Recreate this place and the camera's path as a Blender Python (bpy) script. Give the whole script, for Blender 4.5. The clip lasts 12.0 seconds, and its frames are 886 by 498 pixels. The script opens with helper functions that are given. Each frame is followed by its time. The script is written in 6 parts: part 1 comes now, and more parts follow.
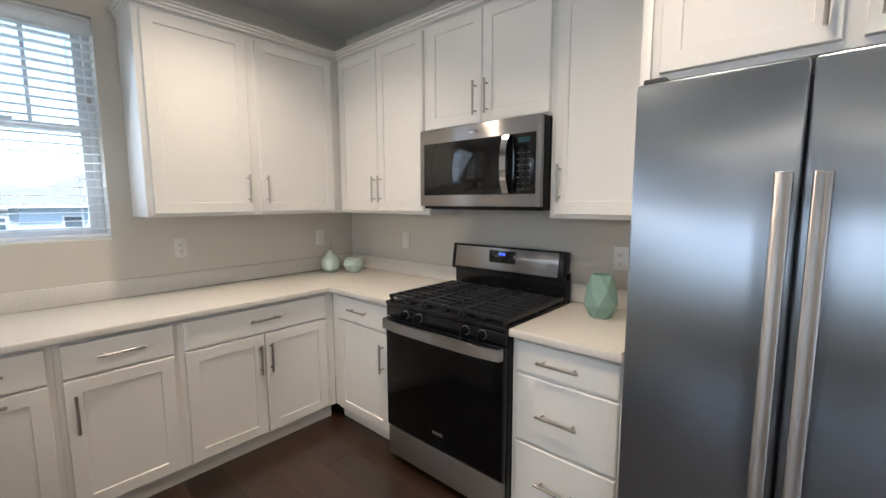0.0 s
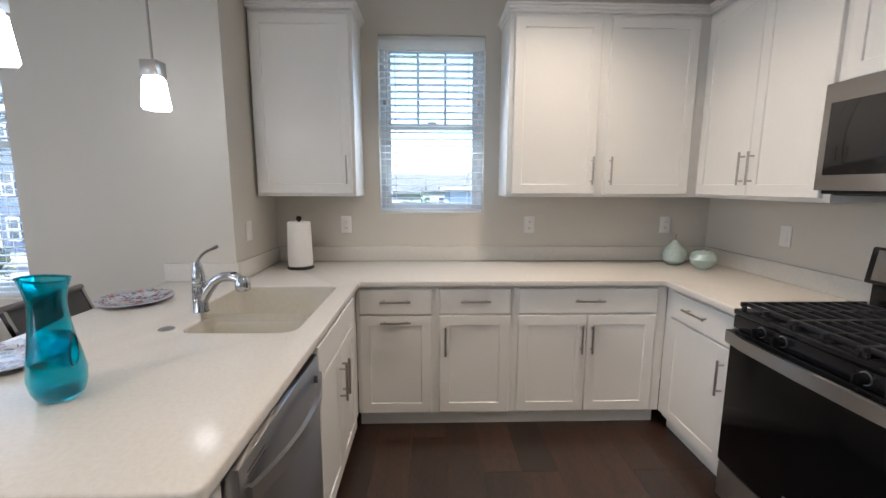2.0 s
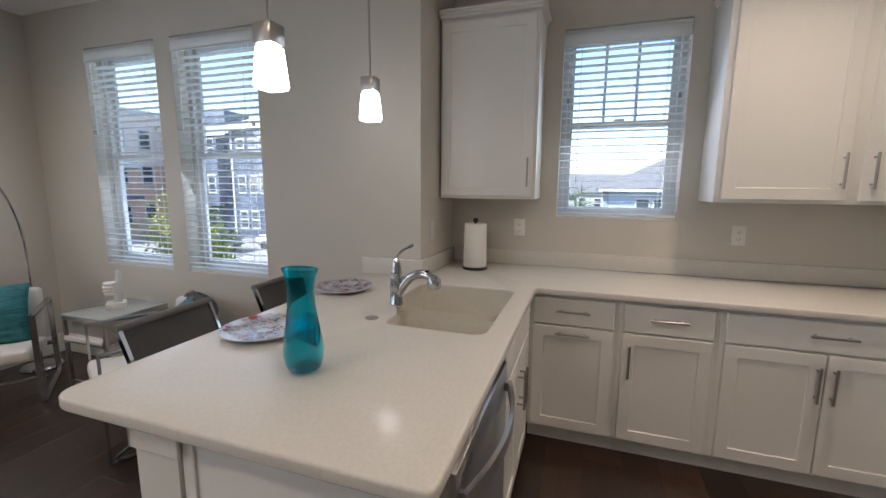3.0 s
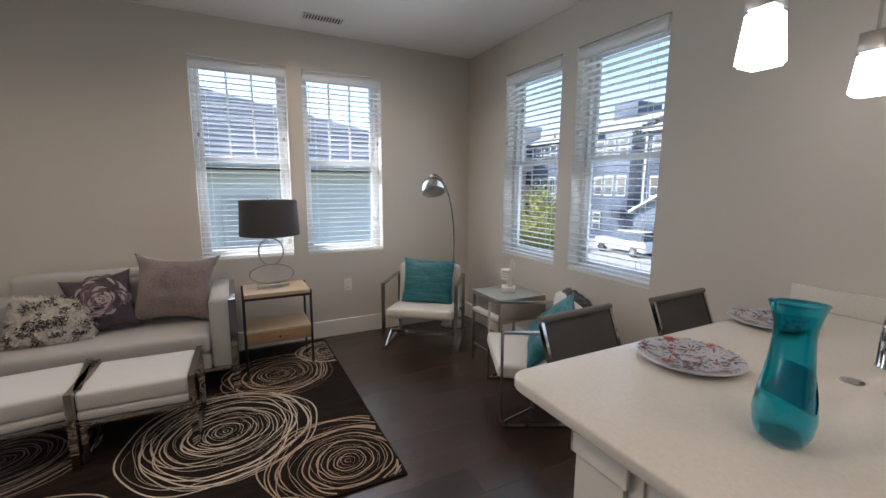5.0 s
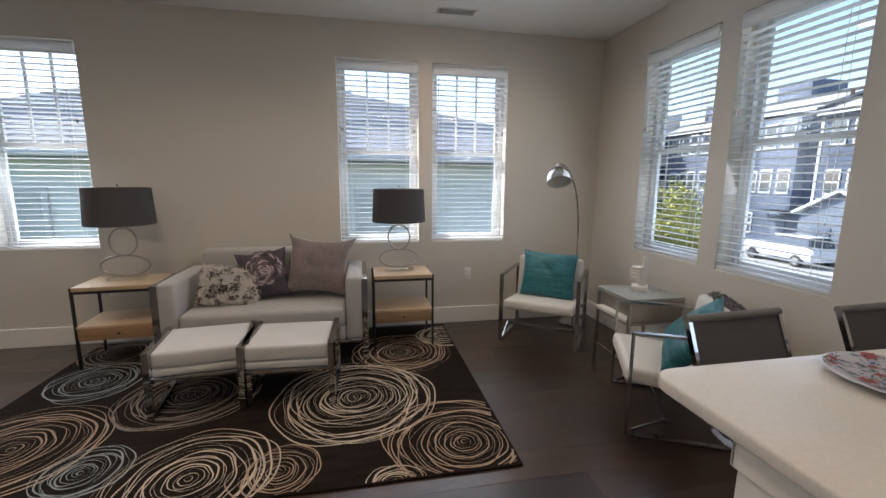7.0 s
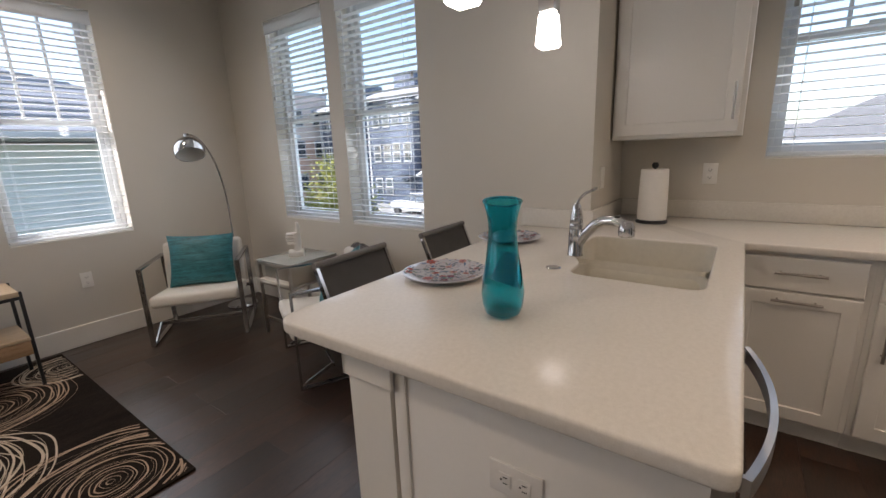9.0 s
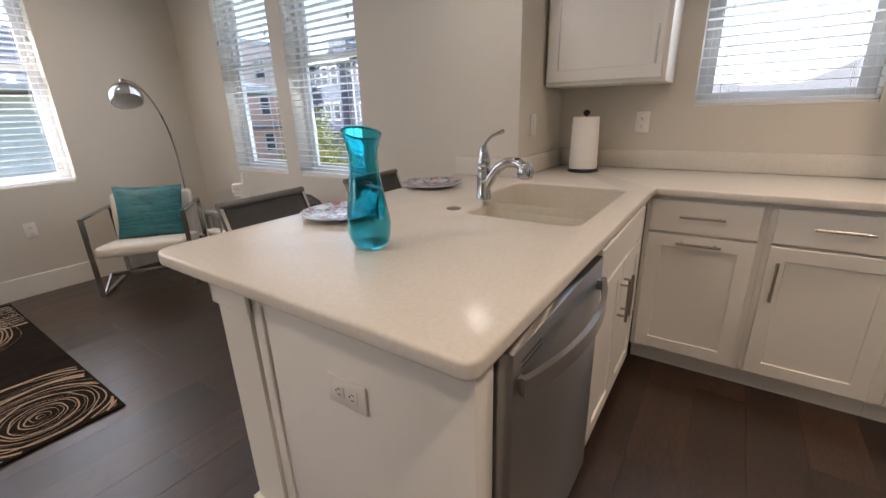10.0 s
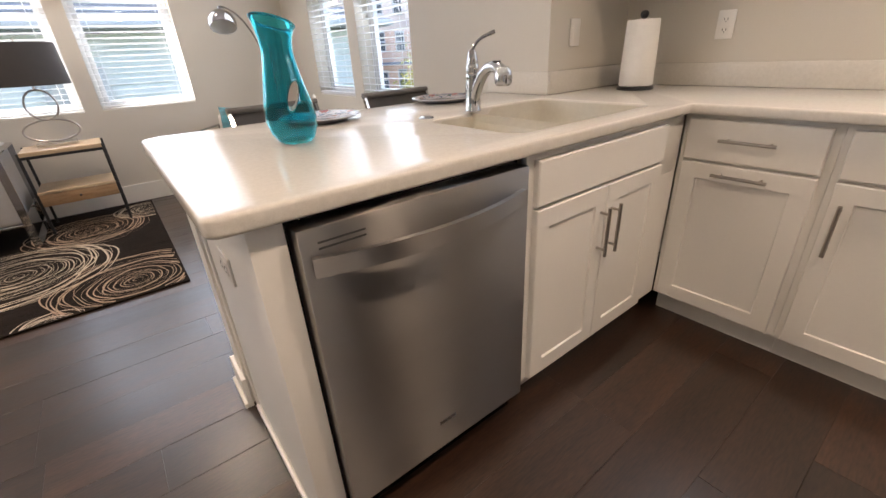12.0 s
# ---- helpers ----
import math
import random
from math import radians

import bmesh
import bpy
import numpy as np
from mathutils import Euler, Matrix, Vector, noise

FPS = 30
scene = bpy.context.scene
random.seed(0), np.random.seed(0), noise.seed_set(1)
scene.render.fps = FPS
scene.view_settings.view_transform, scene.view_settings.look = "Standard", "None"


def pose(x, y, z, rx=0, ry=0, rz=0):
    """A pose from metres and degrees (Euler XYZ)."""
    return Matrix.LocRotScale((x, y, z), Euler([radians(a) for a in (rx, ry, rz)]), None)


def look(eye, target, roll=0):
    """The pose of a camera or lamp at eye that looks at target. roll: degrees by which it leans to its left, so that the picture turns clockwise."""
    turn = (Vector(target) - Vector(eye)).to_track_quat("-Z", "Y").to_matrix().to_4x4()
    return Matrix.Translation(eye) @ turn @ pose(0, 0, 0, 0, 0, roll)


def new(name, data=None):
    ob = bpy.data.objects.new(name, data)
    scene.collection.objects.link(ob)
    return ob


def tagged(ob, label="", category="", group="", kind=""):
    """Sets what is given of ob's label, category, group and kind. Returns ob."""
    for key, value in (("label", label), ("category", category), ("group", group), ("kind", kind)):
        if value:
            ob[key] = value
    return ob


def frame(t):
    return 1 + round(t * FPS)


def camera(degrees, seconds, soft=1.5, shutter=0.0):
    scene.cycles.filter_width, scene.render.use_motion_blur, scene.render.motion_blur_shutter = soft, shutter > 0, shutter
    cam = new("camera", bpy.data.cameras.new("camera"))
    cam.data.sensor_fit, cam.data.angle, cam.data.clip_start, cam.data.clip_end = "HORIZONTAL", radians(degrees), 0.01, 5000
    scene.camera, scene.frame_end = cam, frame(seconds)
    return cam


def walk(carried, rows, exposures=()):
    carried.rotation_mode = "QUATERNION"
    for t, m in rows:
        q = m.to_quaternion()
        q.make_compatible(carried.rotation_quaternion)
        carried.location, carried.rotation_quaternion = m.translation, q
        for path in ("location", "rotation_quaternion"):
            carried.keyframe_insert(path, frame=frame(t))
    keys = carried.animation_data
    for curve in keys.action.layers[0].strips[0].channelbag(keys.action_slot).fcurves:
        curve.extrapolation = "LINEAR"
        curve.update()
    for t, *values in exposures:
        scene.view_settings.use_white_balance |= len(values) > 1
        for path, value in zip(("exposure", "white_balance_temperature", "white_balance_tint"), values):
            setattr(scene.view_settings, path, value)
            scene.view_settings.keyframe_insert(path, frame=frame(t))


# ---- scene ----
cam = camera(93.9, 12.0)
PATH = [
    (0, (2.904, -2.113, 1.454), (1.587, -0.626, 1.223), -0.2),
    (0.5, (2.909, -1.984, 1.443), (1.307, -0.812, 1.2), 0.0),
    (1, (2.897, -1.925, 1.431), (1.083, -1.126, 1.163), 0.0),
    (1.5, (2.889, -1.928, 1.434), (0.956, -1.505, 1.143), 0.1),
    (2, (2.901, -1.981, 1.437), (0.924, -1.922, 1.136), 0.2),
    (2.5, (2.881, -2.06, 1.422), (0.924, -2.363, 1.136), 0.3),
    (3, (2.861, -2.157, 1.448), (0.988, -2.791, 1.147), 0.4),
    (3.5, (2.84, -2.261, 1.438), (1.121, -3.242, 1.147), 0.5),
    (3.7, (2.853, -2.317, 1.452), (1.214, -3.424, 1.152), 0.5),
    (5.3, (2.942, -2.528, 1.447), (2.208, -4.365, 1.155), 0.5),
    (5.5, (2.948, -2.539, 1.433), (2.31, -4.413, 1.148), 0.6),
    (6, (2.97, -2.535, 1.442), (2.516, -4.46, 1.147), 0.7),
    (6.5, (2.975, -2.532, 1.432), (2.613, -4.474, 1.119), 0.7),
    (6.7, (2.989, -2.536, 1.418), (2.626, -4.477, 1.097), 0.7),
    (8.3, (2.886, -2.488, 1.359), (1.841, -4.149, 0.973), -0.9),
    (8.5, (2.878, -2.478, 1.355), (1.648, -4.006, 0.963), -0.9),
    (9, (2.839, -2.421, 1.34), (1.26, -3.561, 0.887), -2.1),
    (9.5, (2.777, -2.325, 1.308), (1.093, -3.251, 0.755), -2.4),
    (10, (2.69, -2.12, 1.262), (1.131, -3.202, 0.63), -1.7),
    (10.5, (2.602, -1.977, 1.198), (1.345, -3.355, 0.475), -2.5),
    (11, (2.457, -1.906, 1.182), (1.418, -3.417, 0.385), -3.3),
    (11.5, (2.392, -1.796, 1.149), (1.439, -3.337, 0.303), -3.3),
    (12, (2.31, -1.697, 1.126), (1.229, -3.142, 0.265), -3.2),
]
EXPOSURES = [(0, 2.5, 5700, 10), (0.5, 2.46, 5620, 10), (1.0, 2.55, 5600, 11), (1.5, 2.55, 5550, 11), (2.0, 2.42, 5550, 12), (2.5, 2.1, 5800, 14), (3.5, 1.87, 5850, 14), (5.5, 1.85, 6050, 15), (6.5, 1.85, 6100, 15), (8.5, 1.75, 6250, 16), (9.5, 1.95, 6350, 18), (10.5, 2.35, 6400, 18), (11.5, 2.55, 6450, 18), (12, 2.65, 6450, 18)]
walk(cam, [(t, look(eye, target, roll)) for t, eye, target, roll in PATH], EXPOSURES)

# ---- world, sun, exposure ----
SUN = Vector((0.55, -0.50, 0.68)).normalized()
world = bpy.data.worlds.new("world")
scene.world = world
world.use_nodes = True
wn, wl = world.node_tree.nodes, world.node_tree.links
sky = wn.new("ShaderNodeTexSky")
sky.sky_type, sky.sun_disc = "NISHITA", False
sky.sun_elevation = math.asin(SUN.z)
sky.sun_rotation = math.atan2(SUN.x, SUN.y)
wl.new(sky.outputs[0], wn["Background"].inputs[0])
wn["Background"].inputs[1].default_value = 0.12
sun = new("sun", bpy.data.lights.new("sun", "SUN"))
sun.data.energy, sun.data.angle, sun.data.color = 3.2, radians(0.6), (1.0, 0.95, 0.88)
sun.matrix_world = look(SUN * 50, (0, 0, 0))


def sky_fill(at, toward, w, h, watts):
    """An added lamp for the sky's light in a window opening, on one side of the blind."""
    s_ = new("sky_fill", bpy.data.lights.new("sky_fill", "AREA"))
    s_.data.shape, s_.data.size, s_.data.size_y, s_.data.energy, s_.data.color = "RECTANGLE", w, h, watts, (0.89, 0.95, 1.0)
    s_.matrix_world = look(at, Vector(at) + Vector(toward))


DOWN = -0.55
# The lamp at 5.89 is overdriven to fill in for daylight from farther east.
for x, lit in ((2.383, 3.2), (5.89, 8.5)):
    sky_fill((x, -6.375, 1.62), (0, 1, DOWN), 1.56, 1.50, lit)
    sky_fill((x, -6.63, 1.63), (0, 1, -0.2), 1.60, 1.65, 1.8)
sky_fill((0.668, -4.955, 1.61), (1, 0, DOWN), 1.54, 1.50, 2.1)
sky_fill((0.41, -4.955, 1.62), (1, 0, -0.2), 1.58, 1.62, 1.3)
sky_fill((0.035, -1.973, 1.82), (1, 0, DOWN), 0.70, 1.08, 0.8)
sky_fill((-0.23, -1.973, 1.83), (1, 0, -0.2), 0.74, 1.20, 0.4)

# ---- materials ----
MATS = {}


def mat(name, color, rough=0.5, metal=0.0, vary=0.06, scale=6.0, fine=120.0, bump=0.05, stretch=(1, 1, 1), piece=0.0, coat=0.0, spec=0.5, color2=None, sheen=0.0, gloss=0.12):
    """A surface: base colour with two scales of variation, fine relief, and uneven gloss."""
    if name in MATS:
        return MATS[name]
    m = bpy.data.materials.new(name)
    m.use_nodes = True
    n, l = m.node_tree.nodes, m.node_tree.links
    b = n["Principled BSDF"]
    co = n.new("ShaderNodeTexCoord")
    mp = n.new("ShaderNodeMapping")
    mp.inputs["Scale"].default_value = stretch
    l.new(co.outputs["Object"], mp.inputs["Vector"])
    big, small = n.new("ShaderNodeTexNoise"), n.new("ShaderNodeTexNoise")
    for t, s in ((big, scale), (small, fine)):
        t.inputs["Scale"].default_value, t.inputs["Detail"].default_value = s, 4
        l.new(mp.outputs[0], t.inputs["Vector"])
    add = n.new("ShaderNodeMath")
    add.operation = "ADD"
    l.new(big.outputs[0], add.inputs[0])
    l.new(small.outputs[0], add.inputs[1])
    ramp = n.new("ShaderNodeMapRange")
    ramp.inputs[1].default_value, ramp.inputs[2].default_value = 0.6, 1.4
    l.new(add.outputs[0], ramp.inputs[0])
    mix = n.new("ShaderNodeMix")
    mix.data_type = "RGBA"
    l.new(ramp.outputs[0], mix.inputs["Factor"])
    lo = tuple(c * (1 - vary) for c in color)
    hi = color2 or tuple(min(1, c * (1 + vary)) for c in color)
    mix.inputs["A"].default_value, mix.inputs["B"].default_value = (*lo, 1), (*hi, 1)
    out = mix.outputs["Result"]
    if piece:
        info = n.new("ShaderNodeObjectInfo")
        hsv = n.new("ShaderNodeHueSaturation")
        rg = n.new("ShaderNodeMapRange")
        rg.inputs[3].default_value, rg.inputs[4].default_value = 1 - piece, 1 + piece
        l.new(info.outputs["Random"], rg.inputs[0])
        l.new(rg.outputs[0], hsv.inputs["Value"])
        l.new(out, hsv.inputs["Color"])
        out = hsv.outputs[0]
    l.new(out, b.inputs["Base Color"])
    rr = n.new("ShaderNodeMapRange")
    rr.inputs[3].default_value, rr.inputs[4].default_value = rough * (1 - gloss), min(1, rough * (1 + gloss))
    l.new(big.outputs[0], rr.inputs[0])
    l.new(rr.outputs[0], b.inputs["Roughness"])
    b.inputs["Metallic"].default_value = metal
    b.inputs["Specular IOR Level"].default_value = spec
    b.inputs["Coat Weight"].default_value = coat
    b.inputs["Coat Roughness"].default_value = 0.08
    b.inputs["Sheen Weight"].default_value = sheen
    if bump:
        bp = n.new("ShaderNodeBump")
        bp.inputs["Strength"].default_value, bp.inputs["Distance"].default_value = bump, 0.004
        l.new(small.outputs[0], bp.inputs["Height"])
        l.new(bp.outputs[0], b.inputs["Normal"])
    MATS[name] = m
    return m


def glow(name, color, strength):
    m = mat(name, (0.9, 0.88, 0.85), 0.4)
    b = m.node_tree.nodes["Principled BSDF"]
    b.inputs["Emission Color"].default_value, b.inputs["Emission Strength"].default_value = (*color, 1), strength
    return m


def clear(name, color, gloss=0.06):
    """Thin clear glass: see-through, with a little mirror."""
    m = bpy.data.materials.new(name)
    m.use_nodes = True
    n, l = m.node_tree.nodes, m.node_tree.links
    n.remove(n["Principled BSDF"])
    t, g, x = n.new("ShaderNodeBsdfTransparent"), n.new("ShaderNodeBsdfGlossy"), n.new("ShaderNodeMixShader")
    t.inputs[0].default_value, g.inputs["Roughness"].default_value, x.inputs[0].default_value = (*color, 1), 0.01, gloss
    l.new(t.outputs[0], x.inputs[1])
    l.new(g.outputs[0], x.inputs[2])
    l.new(x.outputs[0], n["Material Output"].inputs[0])
    return m


WALL = mat("wall paint", (0.61, 0.575, 0.51), 0.75, vary=0.02, scale=1.2, fine=220, bump=0.12)
CEIL = mat("ceiling paint", (0.82, 0.81, 0.78), 0.85, vary=0.02, scale=1.5, fine=160, bump=0.2)
TRIM = mat("trim paint", (0.78, 0.76, 0.71), 0.4, vary=0.015, scale=3, fine=60, bump=0.03)
CAB = mat("cabinet paint", (0.79, 0.775, 0.74), 0.34, vary=0.015, scale=2.5, fine=90, bump=0.03)
COUNTER = mat("cream solid surface", (0.63, 0.60, 0.545), 0.17, vary=0.04, scale=85, fine=380, bump=0, spec=0.15, color2=(0.70, 0.672, 0.618))
STEEL = mat("stainless steel", (0.44, 0.485, 0.545), 0.36, 1.0, vary=0.03, scale=2, fine=200, bump=0.006, stretch=(8, 1, 0.4))
STEEL_H = mat("brushed steel", (0.37, 0.357, 0.345), 0.33, 1.0, vary=0.03, scale=2, fine=200, bump=0.006, stretch=(0.4, 1, 8))
for m_, turn_ in ((STEEL, 0.0), (STEEL_H, 0.25)):
    tg = m_.node_tree.nodes.new("ShaderNodeTangent")
    tg.direction_type, tg.axis = "RADIAL", "Z"
    bs = m_.node_tree.nodes["Principled BSDF"]
    bs.inputs["Anisotropic"].default_value, bs.inputs["Anisotropic Rotation"].default_value = 0.97, turn_
    m_.node_tree.links.new(tg.outputs[0], bs.inputs["Tangent"])
CHROME = mat("chrome", (0.54, 0.54, 0.545), 0.07, 1.0, vary=0.02, bump=0)
NICKEL = mat("satin nickel", (0.43, 0.40, 0.365), 0.31, 1.0, vary=0.03, bump=0.01)
BLACK = mat("black enamel", (0.009, 0.009, 0.010), 0.2, vary=0.2, bump=0.02, spec=0.3)
BLACKIRON = mat("cast iron", (0.018, 0.018, 0.019), 0.30, vary=0.25, fine=300, bump=0.2, spec=0.4)
BLACKGLASS = mat("black glass", (0.006, 0.006, 0.007), 0.05, vary=0.1, bump=0)
RUBBER = mat("dark rubber", (0.03, 0.03, 0.03), 0.6, vary=0.15)
PLASTIC = mat("white plastic", (0.78, 0.76, 0.72), 0.35, vary=0.01, bump=0)
SLOT = mat("dark slot", (0.05, 0.05, 0.05), 0.6, vary=0.1, bump=0)
PLANK = mat("dark wood plank", (0.008, 0.0042, 0.0026), 0.38, vary=0.5, scale=2.4, fine=26, bump=0.09, stretch=(0.9, 6, 6), piece=0.5, spec=0.5, coat=0.65, color2=(0.050, 0.0225, 0.012), gloss=0.45)
PLANK.node_tree.nodes["Principled BSDF"].inputs["Coat Roughness"].default_value = 0.27
SUBFLOOR = mat("dark joint", (0.014, 0.010, 0.008), 0.8, vary=0.2)
BLIND = mat("white blind", (0.86, 0.86, 0.85), 0.42, vary=0.015, fine=80, bump=0.03)
nb, lb = BLIND.node_tree.nodes, BLIND.node_tree.links
lit, thin = nb.new("ShaderNodeBsdfTranslucent"), nb.new("ShaderNodeMixShader")
lit.inputs[0].default_value, thin.inputs[0].default_value = (0.90, 0.91, 0.91, 1), 0.42
lb.new(nb["Principled BSDF"].outputs[0], thin.inputs[1])
lb.new(lit.outputs[0], thin.inputs[2])
lb.new(thin.outputs[0], nb["Material Output"].inputs[0])
VINYL = mat("white vinyl", (0.74, 0.75, 0.75), 0.35, vary=0.01, bump=0)
PANE = clear("window glass", (0.96, 0.98, 0.98), 0.05)
TOWEL = mat("paper towel", (0.85, 0.83, 0.79), 0.9, vary=0.03, scale=30, fine=160, bump=0.5)
CERAMIC = mat("pearl aqua glaze", (0.50, 0.60, 0.56), 0.14, 0.35, vary=0.12, scale=9, fine=60, bump=0.06, coat=0.6)
MATTE_AQUA = mat("matte aqua ceramic", (0.22, 0.35, 0.30), 0.45, vary=0.08, scale=9, bump=0.03)
TEAL_GLASS = bpy.data.materials.new("teal glass")
TEAL_GLASS.use_nodes = True
tb = TEAL_GLASS.node_tree.nodes["Principled BSDF"]
tb.inputs["Base Color"].default_value = (0.055, 0.62, 0.72, 1)
tb.inputs["Transmission Weight"].default_value, tb.inputs["Roughness"].default_value, tb.inputs["IOR"].default_value = 1, 0.02, 1.16
tb.inputs["Coat Weight"].default_value, tb.inputs["Coat Roughness"].default_value, tb.inputs["Coat IOR"].default_value = 0.8, 0.03, 1.45
ACRYLIC_T = clear("clear acrylic", (0.93, 0.94, 0.93), 0.22)
OVENGLASS = mat("oven glass", (0.004, 0.004, 0.004), 0.12, vary=0.1, bump=0, spec=0.15)
CLOCK = glow("blue display", (0.005, 0.05, 1.0), 0.5)

# ---- building helpers ----
ORIGIN = {}


def thing(name, at=(0, 0, 0), label="", category="", group="", turn=0.0):
    """An Empty at a thing's base. With turn left at None the parts are given in world coordinates."""
    ob = new(name)
    ob.empty_display_size = 0.05
    ORIGIN[ob] = Vector(at) if turn is None else Vector((0, 0, 0))
    ob.matrix_basis = pose(*at, 0, 0, turn or 0)
    return tagged(ob, label, category, group)


def part(name, bm, material, parent=None, label="", smooth=True):
    me = bpy.data.meshes.new(name)
    if parent is not None and ORIGIN[parent].length:
        bmesh.ops.translate(bm, verts=bm.verts, vec=-ORIGIN[parent])
    bmesh.ops.recalc_face_normals(bm, faces=bm.faces)
    bm.to_mesh(me)
    bm.free()
    if smooth:
        me.shade_smooth()
        me.set_sharp_from_angle(angle=radians(35))
    me.materials.append(material)
    ob = new(name, me)
    if parent is not None:
        ob.parent = parent
        ORIGIN[ob] = ORIGIN[parent]
    if label:
        ob["label"] = label
    return ob


def setting(name, bm, material, label, category, smooth=False):
    return tagged(part(name, bm, material, None, "", smooth), label, category, "", "structure")


def box(x0, x1, y0, y1, z0, z1, r=0.0, seg=2, bm=None):
    bm = bm or bmesh.new()
    made = bmesh.ops.create_cube(bm, size=1)["verts"]
    for v in made:
        v.co = ((x0 + x1) / 2 + v.co.x * (x1 - x0), (y0 + y1) / 2 + v.co.y * (y1 - y0), (z0 + z1) / 2 + v.co.z * (z1 - z0))
    if r:
        edges = list({e for v in made for e in v.link_edges})
        bmesh.ops.bevel(bm, geom=edges, offset=r, segments=seg, affect="EDGES", profile=0.5)
    return bm


def boxes(*dims, r=0.0):
    bm = bmesh.new()
    for d in dims:
        box(*d, r=r, bm=bm)
    return bm


def rod(a, b, r, seg=14, r2=None, bm=None):
    bm = bm or bmesh.new()
    a, b = Vector(a), Vector(b)
    d = b - a
    m = Matrix.Translation((a + b) / 2) @ d.to_track_quat("Z", "Y").to_matrix().to_4x4()
    bmesh.ops.create_cone(bm, cap_ends=True, segments=seg, radius1=r, radius2=r if r2 is None else r2, depth=d.length, matrix=m)
    return bm


def lathe(profile, seg=40, at=(0, 0, 0), bm=None, squash=1.0):
    """A turned body from (radius, height) pairs; radius 0 closes an end."""
    bm = bm or bmesh.new()
    rings = []
    for r, z in profile:
        if r < 1e-6:
            rings.append([bm.verts.new((at[0], at[1], at[2] + z))])
        else:
            rings.append([bm.verts.new((at[0] + r * math.cos(2 * math.pi * i / seg), at[1] + squash * r * math.sin(2 * math.pi * i / seg), at[2] + z)) for i in range(seg)])
    for p, q in zip(rings, rings[1:]):
        for i in range(seg):
            j = (i + 1) % seg
            if len(p) == 1 and len(q) > 1:
                bm.faces.new((p[0], q[i], q[j]))
            elif len(q) == 1 and len(p) > 1:
                bm.faces.new((p[i], p[j], q[0]))
            elif len(p) > 1:
                bm.faces.new((p[i], p[j], q[j], q[i]))
    return bm


def sweep(points, w, h=None, seg=10, closed=False, bm=None, up=(0, 0, 1)):
    """A bar along points: round (radius w) or, with h, flat (w across, h along up)."""
    bm = bm or bmesh.new()
    pts = [Vector(p) for p in points]
    rings = []
    for i, p in enumerate(pts):
        a = pts[i - 1] if (i or closed) else p
        b = pts[(i + 1) % len(pts)] if (i + 1 < len(pts) or closed) else p
        d = ((p - a).normalized() + (b - p).normalized()).normalized()
        u = Vector(up)
        s = d.cross(u)
        if s.length < 1e-3:
            s = d.cross(Vector((1, 0, 0.01)))
        s.normalize()
        n = s.cross(d).normalized()
        k = 1.0
        if (p - a).length > 1e-6 and (b - p).length > 1e-6:
            k = 1 / max(0.5, math.cos((p - a).angle(b - p) / 2))
        if h is None:
            rings.append([bm.verts.new(p + w * (s * math.cos(2 * math.pi * j / seg) + n * math.sin(2 * math.pi * j / seg))) for j in range(seg)])
        else:
            bend = (b - p).normalized() - (p - a).normalized()
            ks, kn = (k, 1.0) if abs(bend.dot(s)) > abs(bend.dot(n)) else (1.0, k)
            rings.append([bm.verts.new(p + (s * i1 * w * ks + n * i2 * h * kn) / 2) for i1, i2 in ((-1, -1), (1, -1), (1, 1), (-1, 1))])
    pairs = list(zip(rings, rings[1:])) + ([(rings[-1], rings[0])] if closed else [])
    for p, q in pairs:
        for j in range(len(p)):
            k = (j + 1) % len(p)
            bm.faces.new((p[j], p[k], q[k], q[j]))
    if not closed:
        bm.faces.new(rings[0])
        bm.faces.new(rings[-1][::-1])
    return bm


def rings_panel(x0, z0, w, h, steps, back=0.0):
    """A board facing -y, from (inset, depth) steps: edge, frame and recess."""
    bm = bmesh.new()
    loops = []
    for inset, y in steps:
        loops.append([bm.verts.new((x0 + a, back + y, z0 + b)) for a, b in ((inset, inset), (w - inset, inset), (w - inset, h - inset), (inset, h - inset))])
    bm.faces.new(loops[0])
    for p, q in zip(loops, loops[1:]):
        for i in range(4):
            j = (i + 1) % 4
            bm.faces.new((p[i], p[j], q[j], q[i]))
    bm.faces.new(loops[-1][::-1])
    return bm


def shaker(x0, z0, w, h, back, rail=0.058):
    return rings_panel(x0, z0, w, h, ((0, 0), (0, -0.017), (0.003, -0.020), (rail, -0.020), (rail + 0.003, -0.0135)), back)


def slab(x0, z0, w, h, back):
    return rings_panel(x0, z0, w, h, ((0, 0), (0, -0.016), (0.004, -0.020)), back)


def pull(x, z, y, length, upright):
    """A straight bar pull with two posts, standing off a face at y."""
    bm = bmesh.new()
    d = Vector((0, 0, 1)) if upright else Vector((1, 0, 0))
    c = Vector((x, y - 0.032, z))
    rod(c - d * length / 2, c + d * length / 2, 0.006, 12, bm=bm)
    for s in (-1, 1):
        p = c + d * s * (length / 2 - 0.022)
        rod(p, (p.x, y, p.z), 0.0045, 10, bm=bm)
    return bm


